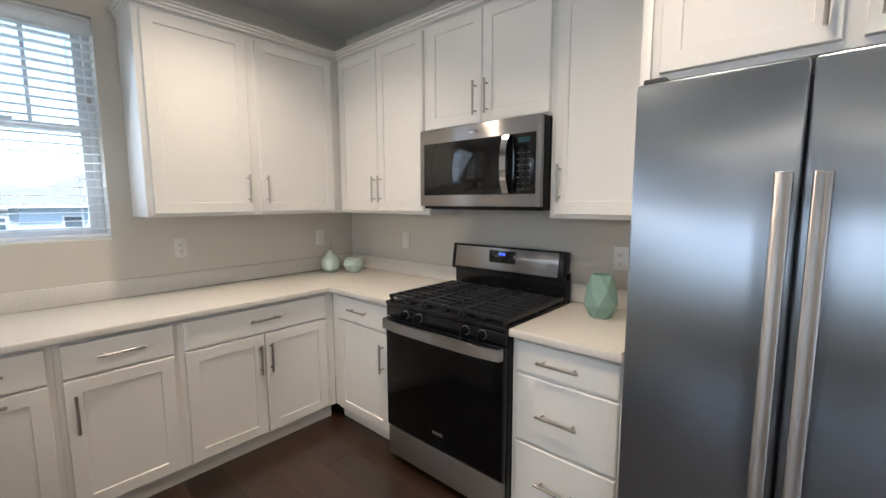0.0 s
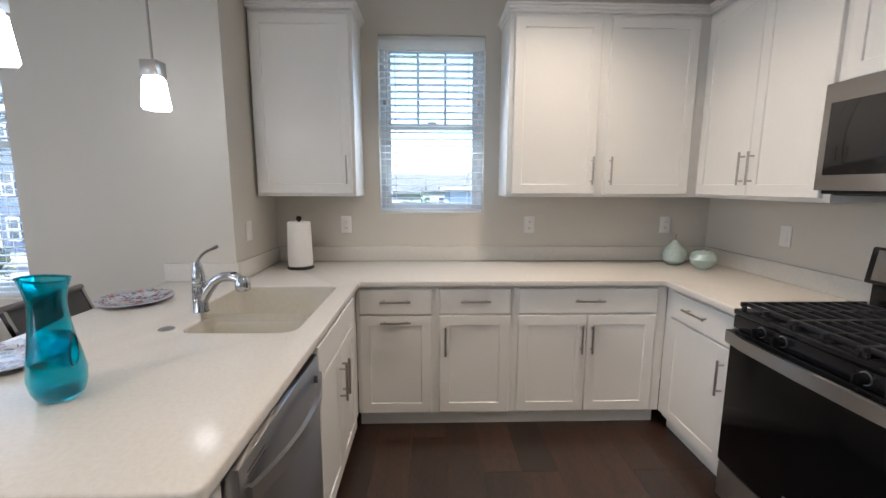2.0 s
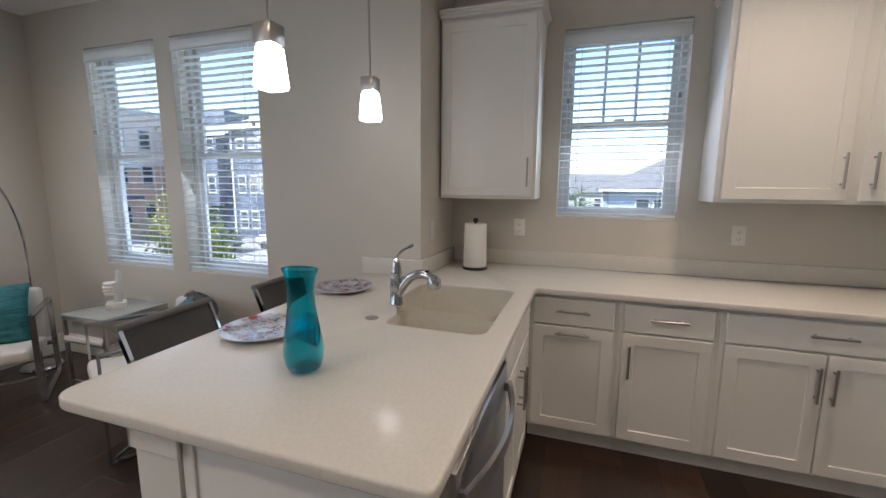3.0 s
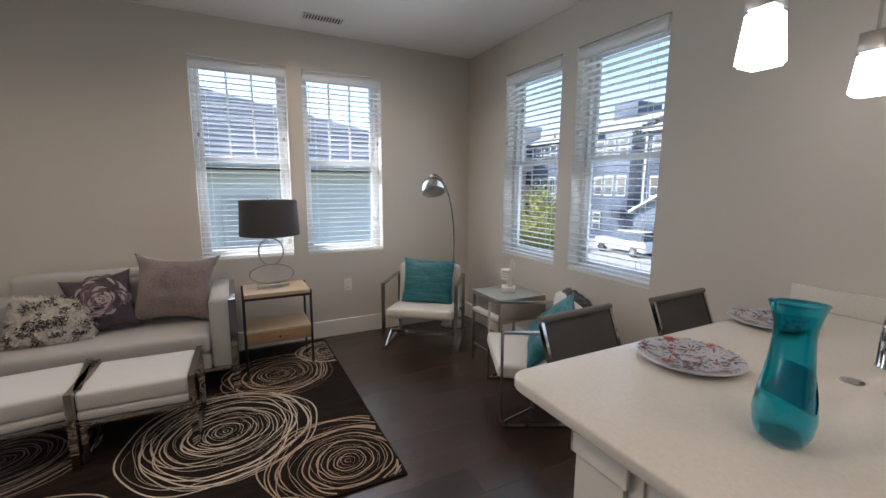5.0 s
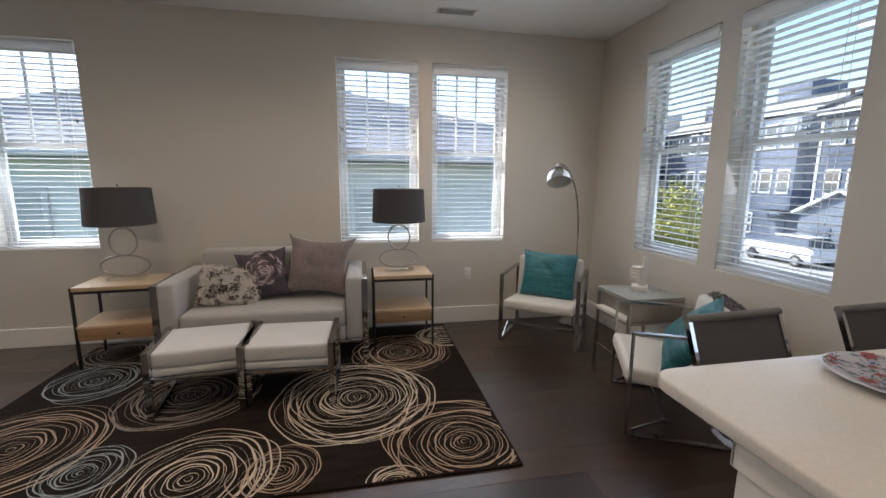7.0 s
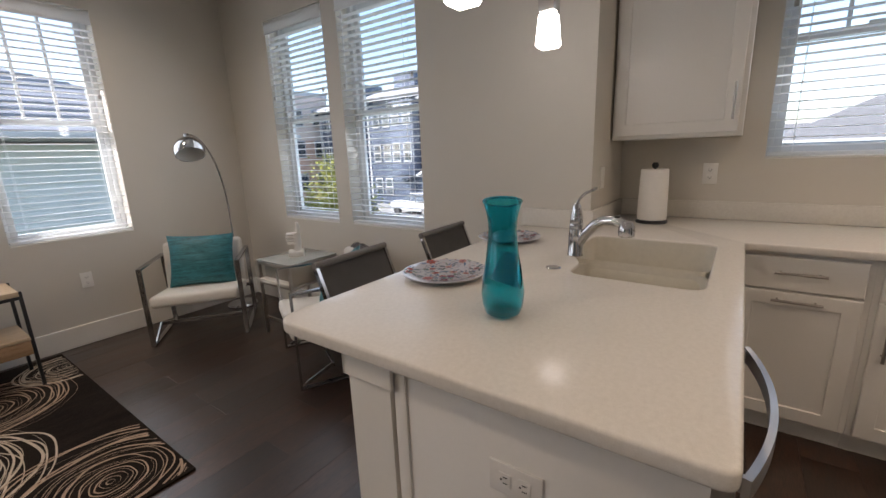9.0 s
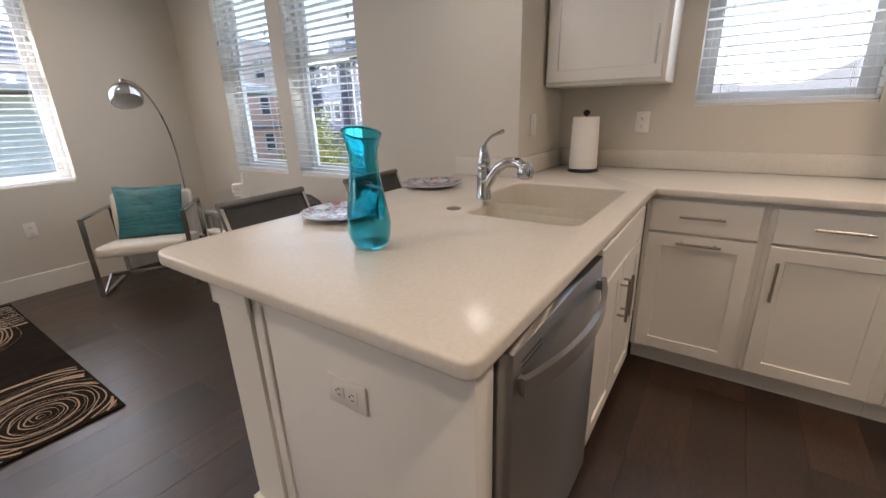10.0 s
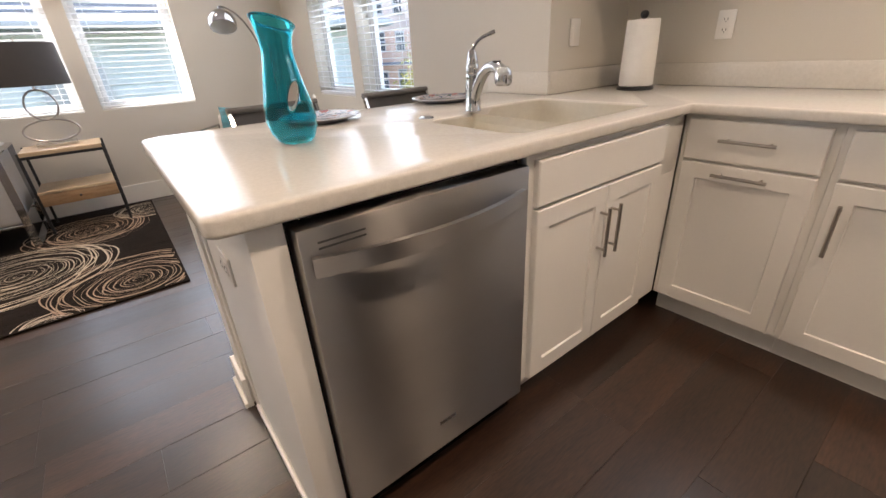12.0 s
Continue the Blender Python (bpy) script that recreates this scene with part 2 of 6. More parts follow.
def flat_outline(points, z0, z1, r=0.006, holes=()):
    """A slab with the given outline and holes and rounded edges."""
    cu = bpy.data.curves.new("outline", "CURVE")
    cu.dimensions, cu.fill_mode = "2D", "BOTH"
    cu.extrude, cu.bevel_depth, cu.bevel_resolution, cu.offset = (z1 - z0) / 2 - r, r, 3, -r
    for loop in (points, *holes):
        sp = cu.splines.new("POLY")
        sp.points.add(len(loop) - 1)
        for p, q in zip(sp.points, loop):
            p.co = (q[0], q[1], 0, 1)
        sp.use_cyclic_u = True
    ob = bpy.data.objects.new("outline", cu)
    scene.collection.objects.link(ob)
    me = bpy.data.meshes.new_from_object(ob.evaluated_get(bpy.context.evaluated_depsgraph_get()))
    bm = bmesh.new()
    bm.from_mesh(me)
    bmesh.ops.remove_doubles(bm, verts=bm.verts, dist=0.0002)
    bmesh.ops.translate(bm, verts=bm.verts, vec=(0, 0, (z0 + z1) / 2))
    bpy.data.objects.remove(ob)
    bpy.data.curves.remove(cu)
    bpy.data.meshes.remove(me)
    return bm


def fillet(points, seg=6):
    """Corner points (x, y, radius) to a smooth outline."""
    out = []
    n = len(points)
    for i, (x, y, r) in enumerate(points):
        p, a, b = Vector((x, y)), Vector(points[i - 1][:2]), Vector(points[(i + 1) % n][:2])
        if r < 1e-6:
            out.append((x, y))
            continue
        u, v = (a - p).normalized(), (b - p).normalized()
        for k in range(seg + 1):
            t = k / seg
            q = (p + u * r) * (1 - t) ** 2 + p * 2 * t * (1 - t) + (p + v * r) * t * t
            out.append((q.x, q.y))
    return out


# ---- large structure ----
CEIL_Z = 2.743
NORTH, SOUTH, WEST_K, WEST_L, EAST, STUB = 0.0, -6.41, 0.0, 0.63, 7.2, -3.05
TH = 0.19
SILL, HEAD, KSILL, KHEAD = 0.814, 2.439, 1.246, 2.418
SW = ((1.602, 2.321), (2.444, 3.164), (5.109, 5.829), (5.952, 6.672))
S_SILL, S_HEAD = 0.812, 2.439
LW = ((-5.75, -5.035), (-4.88, -4.165))
KW = (-2.33, -1.616)


def wall_along(lo, hi, openings, z1, at, depth, along):
    """A wall from lo to hi with openings (lo, hi, sill, head), its room side at `at`."""
    bm = bmesh.new()

    def block(a, b, c, d):
        if along == "x":
            box(a, b, min(at, at + depth), max(at, at + depth), c, d, bm=bm)
        else:
            box(min(at, at + depth), max(at, at + depth), a, b, c, d, bm=bm)

    edge = lo
    for a, b, s, h in openings:
        block(edge, a, 0, z1)
        block(a, b, 0, s)
        block(a, b, h, z1)
        edge = b
    block(edge, hi, 0, z1)
    return bm


setting("wall_north", wall_along(-TH, EAST + TH, (), CEIL_Z, NORTH, TH, "x"), WALL, "plain greige painted wall behind the range", "wall")
setting("wall_west_kitchen", wall_along(STUB, NORTH, ((KW[0], KW[1], KSILL, KHEAD),), CEIL_Z, WEST_K, -TH, "y"), WALL, "greige painted wall with a single window over the counter", "wall")
setting("wall_stub", boxes((-TH, WEST_L, STUB - TH, STUB, 0, CEIL_Z)), WALL, "short greige wall return beside the paper towels", "wall")
setting("wall_west_living", wall_along(SOUTH, STUB - TH, tuple((a, b, SILL, HEAD) for a, b in LW), CEIL_Z, WEST_L, -TH, "y"), WALL, "greige painted wall with two tall windows side by side", "wall")
setting("wall_south", wall_along(WEST_L - TH, EAST + TH, tuple((a, b, S_SILL, S_HEAD) for a, b in SW), CEIL_Z, SOUTH, -TH, "x"), WALL, "greige painted wall behind the sofa with tall windows", "wall")
setting("wall_east", wall_along(SOUTH, NORTH, (), CEIL_Z, EAST, TH, "y"), WALL, "plain greige painted wall closing the open room", "wall")
setting("ceiling", boxes((-TH, EAST + TH, SOUTH - TH, NORTH + TH, CEIL_Z, CEIL_Z + 0.12)), CEIL, "flat off-white painted ceiling", "ceiling")
setting("half_wall", box(WEST_L, 2.205, -3.19, STUB, 0, 0.877), TRIM, "white half wall carrying the breakfast bar overhang", "wall")


def baseboard(name, x0, x1, y0, y1):
    return setting(name, boxes((x0, x1, y0, y1, 0.0, 0.16), r=0.004), TRIM, "white painted wooden baseboard along the wall", "baseboard")


setting("roof_eave", boxes((-0.6, EAST + 0.9, SOUTH - TH - 0.62, SOUTH - TH, CEIL_Z + 0.17, CEIL_Z + 0.33), r=0.01), TRIM, "white painted roof eave above the tall windows", "eave")
baseboard("baseboard_south", WEST_L + 0.015, EAST, SOUTH, SOUTH + 0.015)
baseboard("baseboard_west", WEST_L, WEST_L + 0.015, SOUTH, -3.205)
baseboard("baseboard_east", EAST - 0.015, EAST, SOUTH + 0.016, NORTH)
baseboard("baseboard_north", 3.46, EAST - 0.016, NORTH - 0.015, NORTH)
setting("trim_half_wall", boxes((0.65, 2.222, -3.205, -3.19, 0, 0.125), (2.205, 2.222, -3.19, -3.03, 0, 0.125), (0.65, 2.234, -3.217, -3.205, 0, 0.022), (2.222, 2.234, -3.205, -3.03, 0, 0.022), r=0.003), TRIM, "white base trim with shoe moulding round the half wall", "baseboard")
setting("trim_cap", boxes((2.205, 2.216, -3.20, -3.035, 0.80, 0.875), (0.65, 2.216, -3.201, -3.19, 0.80, 0.875), r=0.003), TRIM, "white cap moulding under the bar counter", "trim")


def window(name, at, turn, w, h, muntins, label):
    """A double-hung vinyl window in its opening; the room lies towards local -y."""
    win = tagged(thing(name, at, label, "window", "", turn), kind="structure")
    f = 0.032
    y0, y1 = 0.112, 0.178
    part("window_frame", boxes((0, f, y0, y1, 0, h), (w - f, w, y0, y1, 0, h), (f, w - f, y0, y1, 0, f), (f, w - f, y0, y1, h - f, h), r=0.003), VINYL, win)
    part("window_sill", boxes((0.002, w - 0.002, 0.001, y0 - 0.001, -0.0, 0.012), r=0.003), TRIM, win, "painted white sill")
    mid = h * 0.515
    s = 0.038
    for lab, za, zb, ya in (("lower_sash", f, mid + 0.02, y0 + 0.006), ("upper_sash", mid - 0.02, h - f, y0 + 0.034)):
        yb = ya + 0.026
        sash = part(lab, boxes((f, f + s, ya, yb, za, zb), (w - f - s, w - f, ya, yb, za, zb), (f + s, w - f - s, ya, yb, za, za + s), (f + s, w - f - s, ya, yb, zb - s, zb), r=0.003), VINYL, win)
        g = part("pane", boxes((f + s - 0.004, w - f - s + 0.004, ya + 0.011, ya + 0.015, za + s - 0.004, zb - s + 0.004)), PANE, sash)
        g.visible_shadow = False
        if lab == "upper_sash" and muntins:
            for k in range(1, muntins + 1):
                x = f + s + (w - 2 * f - 2 * s) * k / (muntins + 1)
                part("muntin", boxes((x - 0.009, x + 0.009, ya + 0.002, ya + 0.024, za + s, zb - s), r=0.002), VINYL, sash)
    part("sash_lock", boxes((w / 2 - 0.03, w / 2 + 0.03, y0 - 0.008, y0 + 0.004, mid + 0.018, mid + 0.032), r=0.003), VINYL, win)
    return win


def blind(at, turn, w, h, label):
    """A wooden-slat blind, let down and open, hung inside the opening."""
    b = thing("window_blind", at, label, "blind", "window blinds", turn)
    part("valance", boxes((0.006, w - 0.006, -0.012, -0.001, h - 0.105, h - 0.013), (0.006, w - 0.006, -0.016, -0.012, h - 0.034, h - 0.017), (0.006, w - 0.006, -0.015, -0.012, h - 0.103, h - 0.092), r=0.0025), BLIND, b)
    for x in (0.032, w - 0.052):
        part("cord_cleat", boxes((x, x + 0.02, -0.012, -0.002, h * 0.62, h * 0.62 + 0.03), r=0.004), NICKEL, b)
    part("headrail", boxes((0.01, w - 0.01, 0.004, 0.05, h - 0.06, h - 0.012), r=0.002), BLIND, b)
    part("bottom_rail", boxes((0.006, w - 0.006, 0.002, 0.054, 0.016, 0.034), r=0.004), BLIND, b)
    for x in (0.11, w - 0.11):
        part("ladder_cord", boxes((x - 0.0012, x + 0.0012, 0.0005, 0.0025, 0.03, h - 0.06), (x - 0.0012, x + 0.0012, 0.0515, 0.0535, 0.03, h - 0.06)), BLIND, b)
    part("tilt_wand", rod((0.06, -0.004, h - 0.62), (0.06, -0.004, h - 0.11), 0.004, 8), BLIND, b)
    n = int((h - 0.13) / 0.0445)
    first = None
    for i in range(n):
        z = 0.062 + i * 0.0445
        if first is None:
            bm = bmesh.new()
            rows = [[bm.verts.new((x, 0.027 + 0.025 * s, 0.0015 * (1 - s * s) + d)) for s in (-1, -0.5, 0, 0.5, 1)] for d in (0, 0.0032) for x in (0.005, w - 0.005)]
            for k in range(4):
                bm.faces.new((rows[0][k], rows[0][k + 1], rows[1][k + 1], rows[1][k]))
                bm.faces.new((rows[2][k], rows[2][k + 1], rows[3][k + 1], rows[3][k]))
                for a, c in ((0, 2), (1, 3)):
                    bm.faces.new((rows[a][k], rows[a][k + 1], rows[c][k + 1], rows[c][k]))
            for k in (0, 4):
                bm.faces.new((rows[0][k], rows[1][k], rows[3][k], rows[2][k]))
            first = part("slat", bm, BLIND, b)
            sl = first
        else:
            sl = new("slat", first.data)
            sl.parent = b
        sl.location = (0, 0, z)
        sl.rotation_euler = (radians(-2 + random.uniform(-0.8, 0.8)), 0, radians(random.uniform(-0.05, 0.05)))
    return b


for i, (a, c) in enumerate(SW):
    window(f"window_{i + 1}", (c, SOUTH, S_SILL), 180, c - a, S_HEAD - S_SILL, 2, "tall white double-hung window behind the sofa, with muntins")
    blind((c, SOUTH, S_SILL), 180, c - a, S_HEAD - S_SILL, "white wooden slat blind let down over a tall window")
for i, (a, c) in enumerate(LW):
    window(f"window_{i + 5}", (WEST_L, a, SILL), 90, c - a, HEAD - SILL, 0, "tall white double-hung window looking on the street")
    blind((WEST_L, a, SILL), 90, c - a, HEAD - SILL, "white wooden slat blind let down, slats open to the street")
window("window_7", (WEST_K, KW[0], KSILL), 90, KW[1] - KW[0], KHEAD - KSILL, 2, "white double-hung kitchen window with muntins above the counter")
blind((WEST_K, KW[0], KSILL), 90, KW[1] - KW[0], KHEAD - KSILL, "white wooden slat blind let down over the kitchen window")

# ---- kitchen: cabinets ----
FRONT = -0.61  # face frame of the base units, from the wall
UP = -0.31     # face frame of the wall units


def carcass(unit, w, z0, z1, d, toe):
    if toe:
        part("body", boxes((0, w, d, -0.002, 0.105, z1), (0, w, d + 0.06, -0.002, 0.0, 0.105)), CAB, unit)
    else:
        part("body", boxes((0, w, d, -0.002, z0, z1), r=0.0015), CAB, unit)


def door_part(unit, x, z, w, h, d, grip=None, shape=shaker, name="door"):
    """grip: (x, z, length, upright) of its bar pull."""
    p = part(name, shape(x, z, w, h, d), CAB, unit, smooth=False)
    if grip:
        part("handle", pull(grip[0], grip[1], d - 0.020, grip[2], grip[3]), NICKEL, p, "brushed nickel bar handle")
    return p


BASE_LABEL = "white shaker base cabinet with brushed nickel bar pulls"
TOPZ = 0.876
# under the window, from the peninsula corner to the range wall
u = thing("base_cabinet", (0, -2.405, 0), "white pull-out base cabinet with drawer, horizontal bar pulls", "cabinet", "base cabinets", 90)
carcass(u, 0.453, 0, TOPZ, FRONT, True)
door_part(u, 0.02, 0.715, 0.41, 0.145, FRONT, (0.225, 0.795, 0.17, False), slab, "drawer_front")
door_part(u, 0.02, 0.115, 0.41, 0.59, FRONT, (0.225, 0.673, 0.17, False))
u = thing("base_cabinet", (0, -1.951, 0), "white shaker base cabinet, one drawer over one door", "cabinet", "base cabinets", 90)
carcass(u, 0.447, 0, TOPZ, FRONT, True)
door_part(u, 0.02, 0.715, 0.405, 0.145, FRONT, (0.222, 0.795, 0.17, False), slab, "drawer_front")
door_part(u, 0.02, 0.115, 0.405, 0.59, FRONT, (0.053, 0.56, 0.17, True))
u = thing("base_cabinet", (0, -1.503, 0), "white shaker base cabinet, wide drawer over two doors", "cabinet", "base cabinets", 90)
carcass(u, 0.89, 0, TOPZ, FRONT, True)
door_part(u, 0.025, 0.715, 0.80, 0.145, FRONT, (0.425, 0.795, 0.17, False), slab, "drawer_front")
door_part(u, 0.025, 0.115, 0.397, 0.59, FRONT, (0.392, 0.568, 0.17, True))
door_part(u, 0.428, 0.115, 0.397, 0.59, FRONT, (0.452, 0.568, 0.17, True))
# beside the range
u = thing("base_cabinet", (0.612, 0, 0), "white shaker base cabinet between corner and range", "cabinet", "base cabinets", 0)
carcass(u, 0.598, 0, TOPZ, FRONT, True)
door_part(u, 0.075, 0.715, 0.485, 0.145, FRONT, (0.305, 0.795, 0.17, False), slab, "drawer_front")
door_part(u, 0.075, 0.115, 0.485, 0.59, FRONT, (0.52, 0.56, 0.17, True))
u = thing("base_cabinet", (1.981, 0, 0), "white three-drawer base cabinet between range and refrigerator", "cabinet", "base cabinets", 0)
carcass(u, 0.475, 0, TOPZ, FRONT, True)
for z, h, g in ((0.735, 0.13, 0.80), (0.43, 0.29, 0.572), (0.115, 0.30, 0.27)):
    door_part(u, 0.025, z, 0.43, h, FRONT, (0.224, g, 0.175, False), slab, "drawer_front")
# peninsula
u = thing("base_cabinet", (1.49, STUB + 0.001, 0), "white sink base cabinet with false front over two doors", "cabinet", "base cabinets", 180)
PEN = -0.64
carcass(u, 0.875, 0, 0.66, PEN, True)
part("face_rail", boxes((0, 0.875, PEN, PEN + 0.02, 0.66, TOPZ), r=0.001), CAB, u)
door_part(u, 0.03, 0.725, 0.69, 0.13, PEN, None, slab, "drawer_front")
door_part(u, 0.03, 0.115, 0.343, 0.60, PEN, (0.345, 0.565, 0.17, True))
door_part(u, 0.377, 0.115, 0.343, 0.60, PEN, (0.407, 0.565, 0.17, True))
u = thing("peninsula_end", (2.12, -2.72, 0), "white painted end panel of the peninsula beside the dishwasher", "cabinet panel", "", None)
part("panel", boxes((2.125, 2.19, STUB + 0.002, -2.41, 0.0, TOPZ), r=0.002), CAB, u)
part("corner_strip", boxes((2.19, 2.198, -3.043, -3.008, 0.0, TOPZ), r=0.002), CAB, u)
part("shoe_moulding", boxes((2.19, 2.203, -3.007, -2.41, 0.0, 0.022), r=0.004), CAB, u)

# wall units
WB, WT = 1.372, 2.442
u = thing("wall_cabinet", (0, -3.04, WB), "white shaker wall cabinet, one door, beside the window", "cabinet", "wall cabinets", 90)
carcass(u, 0.60, 0, WT - WB, UP, False)
door_part(u, 0.012, 0.018, 0.567, 1.03, UP, (0.555, 0.16, 0.17, True))
u = thing("wall_cabinet", (0, -1.512, WB), "white shaker wall cabinet with two doors by the corner", "cabinet", "wall cabinets", 90)
carcass(u, 1.512, 0, WT - WB, UP, False)
door_part(u, 0.03, 0.018, 0.517, 1.03, UP, (0.52, 0.16, 0.17, True))
door_part(u, 0.604, 0.018, 0.53, 1.03, UP, (0.635, 0.16, 0.17, True))
u = thing("wall_cabinet", (0.312, 0, WB), "white shaker wall cabinet with two doors beside the microwave", "cabinet", "wall cabinets", 0)
carcass(u, 0.893, 0, WT - WB, UP, False)
door_part(u, 0.028, 0.018, 0.413, 1.03, UP, (0.412, 0.16, 0.17, True))
door_part(u, 0.445, 0.018, 0.413, 1.03, UP, (0.475, 0.16, 0.17, True))
u = thing("wall_cabinet", (1.206, 0, 1.846), "short white shaker wall cabinet above the microwave", "cabinet", "wall cabinets", 0)
carcass(u, 0.776, 0, WT - 1.846, UP, False)
door_part(u, 0.006, 0.012, 0.38, 0.565, UP, (0.352, 0.135, 0.17, True))
door_part(u, 0.390, 0.012, 0.38, 0.565, UP, (0.425, 0.135, 0.17, True))
u = thing("wall_cabinet", (1.983, 0, WB), "white shaker wall cabinet, one door, beside the refrigerator", "cabinet", "wall cabinets", 0)
carcass(u, 0.464, 0, WT - WB, UP, False)
door_part(u, 0.025, 0.018, 0.415, 1.03, UP, (0.055, 0.16, 0.17, True))
u = thing("refrigerator_surround", (2.45, 0, 0), "white painted tall side panel next to the refrigerator", "cabinet panel", "", 0)
part("panel", boxes((0, 0.02, -0.60, -0.002, 0, WT), r=0.002), CAB, u)
part("face_strip", boxes((0.0, 0.03, -0.618, -0.601, 0, WT), r=0.002), CAB, u)
u = thing("wall_cabinet", (2.472, 0, 1.835), "deep white shaker wall cabinet above the refrigerator", "cabinet", "wall cabinets", 0)
carcass(u, 0.97, 0, WT - 1.835, -0.60, False)
door_part(u, 0.035, 0.022, 0.425, 0.555, -0.60, (0.425, 0.14, 0.17, True))
door_part(u, 0.500, 0.022, 0.425, 0.555, -0.60, (0.530, 0.14, 0.17, True))


def crown(x0, x1, y0, y1, sides):
    """Stepped crown moulding round the top of a run of wall units."""
    dims = []
    for k, (o, z0, z1) in enumerate(((0.008, 0.0, 0.016), (0.018, 0.016, 0.032), (0.030, 0.032, 0.045))):
        a, b, c, d = x0 - o * sides[0], x1 + o * sides[1], y0 - o * sides[2], y1 + o * sides[3]
        dims.append((a, b, c, d, WT + z0 + 0.0005, WT + z1))
    return boxes(*dims, r=0.004)


for dims, sides in (((0.002, 0.33, -3.042, -2.44), (0, 1, 0, 1)), ((0.002, 0.33, -1.512, -0.332), (0, 1, 1, 0)), ((0.002, 2.45, -0.33, -0.002), (0, 0, 1, 0))):
    c = thing("crown_moulding", ((dims[0] + dims[1]) / 2, (dims[2] + dims[3]) / 2, WT), "white stepped crown moulding on top of the wall cabinets", "moulding", "", None)
    part("moulding", crown(*dims, sides), CAB, c)

# ---- kitchen: countertop with sink ----
ct = thing("countertop", (0.3, -1.5, 0.877), "cream solid-surface worktop with rounded edges, running into a breakfast bar", "countertop", "", None)
outline = fillet(((0.002, -0.002, 0), (0.002, -3.048, 0), (0.634, -3.048, 0), (0.634, -3.43, 0), (2.25, -3.43, 0.07), (2.25, -2.378, 0.03), (0.652, -2.378, 0.02), (0.652, -0.652, 0.02), (1.211, -0.652, 0.006), (1.211, -0.002, 0)))
sink_hole = fillet(((0.75, -2.475, 0.06), (1.455, -2.475, 0.06), (1.455, -2.885, 0.06), (1.30, -2.885, 0.05), (1.13, -2.985, 0.08), (0.75, -2.985, 0.06)), 8)
part("worktop", flat_outline(outline, 0.878, 0.914, 0.008, (sink_hole,)), COUNTER, ct)
part("worktop", flat_outline(fillet(((1.979, -0.002, 0), (1.979, -0.652, 0.006), (2.447, -0.652, 0.004), (2.447, -0.002, 0))), 0.878, 0.914, 0.008), COUNTER, ct)
for d in ((0.002, 0.022, -3.043, -0.002), (0.0225, 1.211, -0.022, -0.002), (1.979, 2.447, -0.022, -0.002), (0.0225, 0.632, -3.048, -3.028), (0.632, 0.652, -3.43, -3.029)):
    part("backsplash", boxes((*d, 0.9145, 1.016), r=0.004), COUNTER, ct)
SINKM = mat("cream sink", (0.59, 0.56, 0.48), 0.25, vary=0.06, scale=40, fine=400, bump=0)


def bowl(points, z0, z1, seg=6):
    """An open basin: rounded walls down to a dished floor."""
    bm = bmesh.new()
    loop = fillet(points, seg)
    c = Vector((sum(p[0] for p in loop) / len(loop), sum(p[1] for p in loop) / len(loop)))
    rings = []
    for inset, z in ((0, z1), (0.006, z0 + 0.05), (0.02, z0 + 0.015), (0.05, z0), (0.5, z0 - 0.004)):
        k = 1 - inset / 0.22 if inset < 0.4 else 0.12
        rings.append([bm.verts.new((c.x + (p[0] - c.x) * k, c.y + (p[1] - c.y) * k, z)) for p in loop])
    for p, q in zip(rings, rings[1:]):
        for i in range(len(p)):
            j = (i + 1) % len(p)
            bm.faces.new((p[i], p[j], q[j], q[i]))
    bm.faces.new(rings[-1])
    return bm


part("sink_bowl", bowl(((0.75, -2.475, 0.06), (1.206, -2.475, 0.05), (1.206, -2.985, 0.05), (0.75, -2.985, 0.06)), 0.72, 0.905), SINKM, ct, "large cream sink bowl")
part("sink_bowl", bowl(((1.254, -2.475, 0.05), (1.455, -2.475, 0.05), (1.455, -2.885, 0.05), (1.254, -2.885, 0.05)), 0.76, 0.905), SINKM, ct, "small cream sink bowl")
part("sink_divider", boxes((1.198, 1.262, -2.95, -2.476, 0.70, 0.893), r=0.024), SINKM, ct)
for x, y, z in ((0.98, -2.73, 0.717), (1.35, -2.68, 0.757)):
    part("drain", lathe(((0.0, 0.003), (0.03, 0.003), (0.042, 0.006), (0.045, 0.001)), 24, (x, y, z)), CHROME, ct, "chrome drain")

fc = thing("faucet", (1.195, -2.943, 0.914), "polished chrome single-lever kitchen faucet beside the sink", "faucet", "", 90)
part("base", lathe(((0.031, 0), (0.031, 0.004), (0.0285, 0.008), (0.0285, 0.075), (0.027, 0.105), (0.0255, 0.112), (0.0265, 0.117), (0.0265, 0.128), (0.0245, 0.132)), 32), CHROME, fc)
part("valve_body", lathe(((0.0235, 0.130), (0.025, 0.136), (0.0245, 0.158), (0.022, 0.163), (0.0225, 0.168), (0.0185, 0.186), (0.0165, 0.200), (0.011, 0.212), (0.0, 0.216)), 32), CHROME, fc)
part("spout", sweep([(0, 0, 0.03), (0.02, -0.005, 0.06), (0.045, -0.011, 0.098), (0.075, -0.017, 0.132), (0.11, -0.024, 0.152), (0.145, -0.031, 0.157), (0.17, -0.036, 0.152), (0.188, -0.039, 0.142)], 0.0195, seg=18), CHROME, fc)
part("spray_head", lathe(((0, 0), (0.022, 0.0), (0.028, 0.006), (0.0305, 0.024), (0.027, 0.044), (0.018, 0.058), (0, 0.063)), 28, (0.198, -0.041, 0.098)), CHROME, fc)
part("button", boxes((0.152, 0.172, -0.046, -0.026, 0.170, 0.1745), r=0.002), RUBBER, fc, "dark spray button")
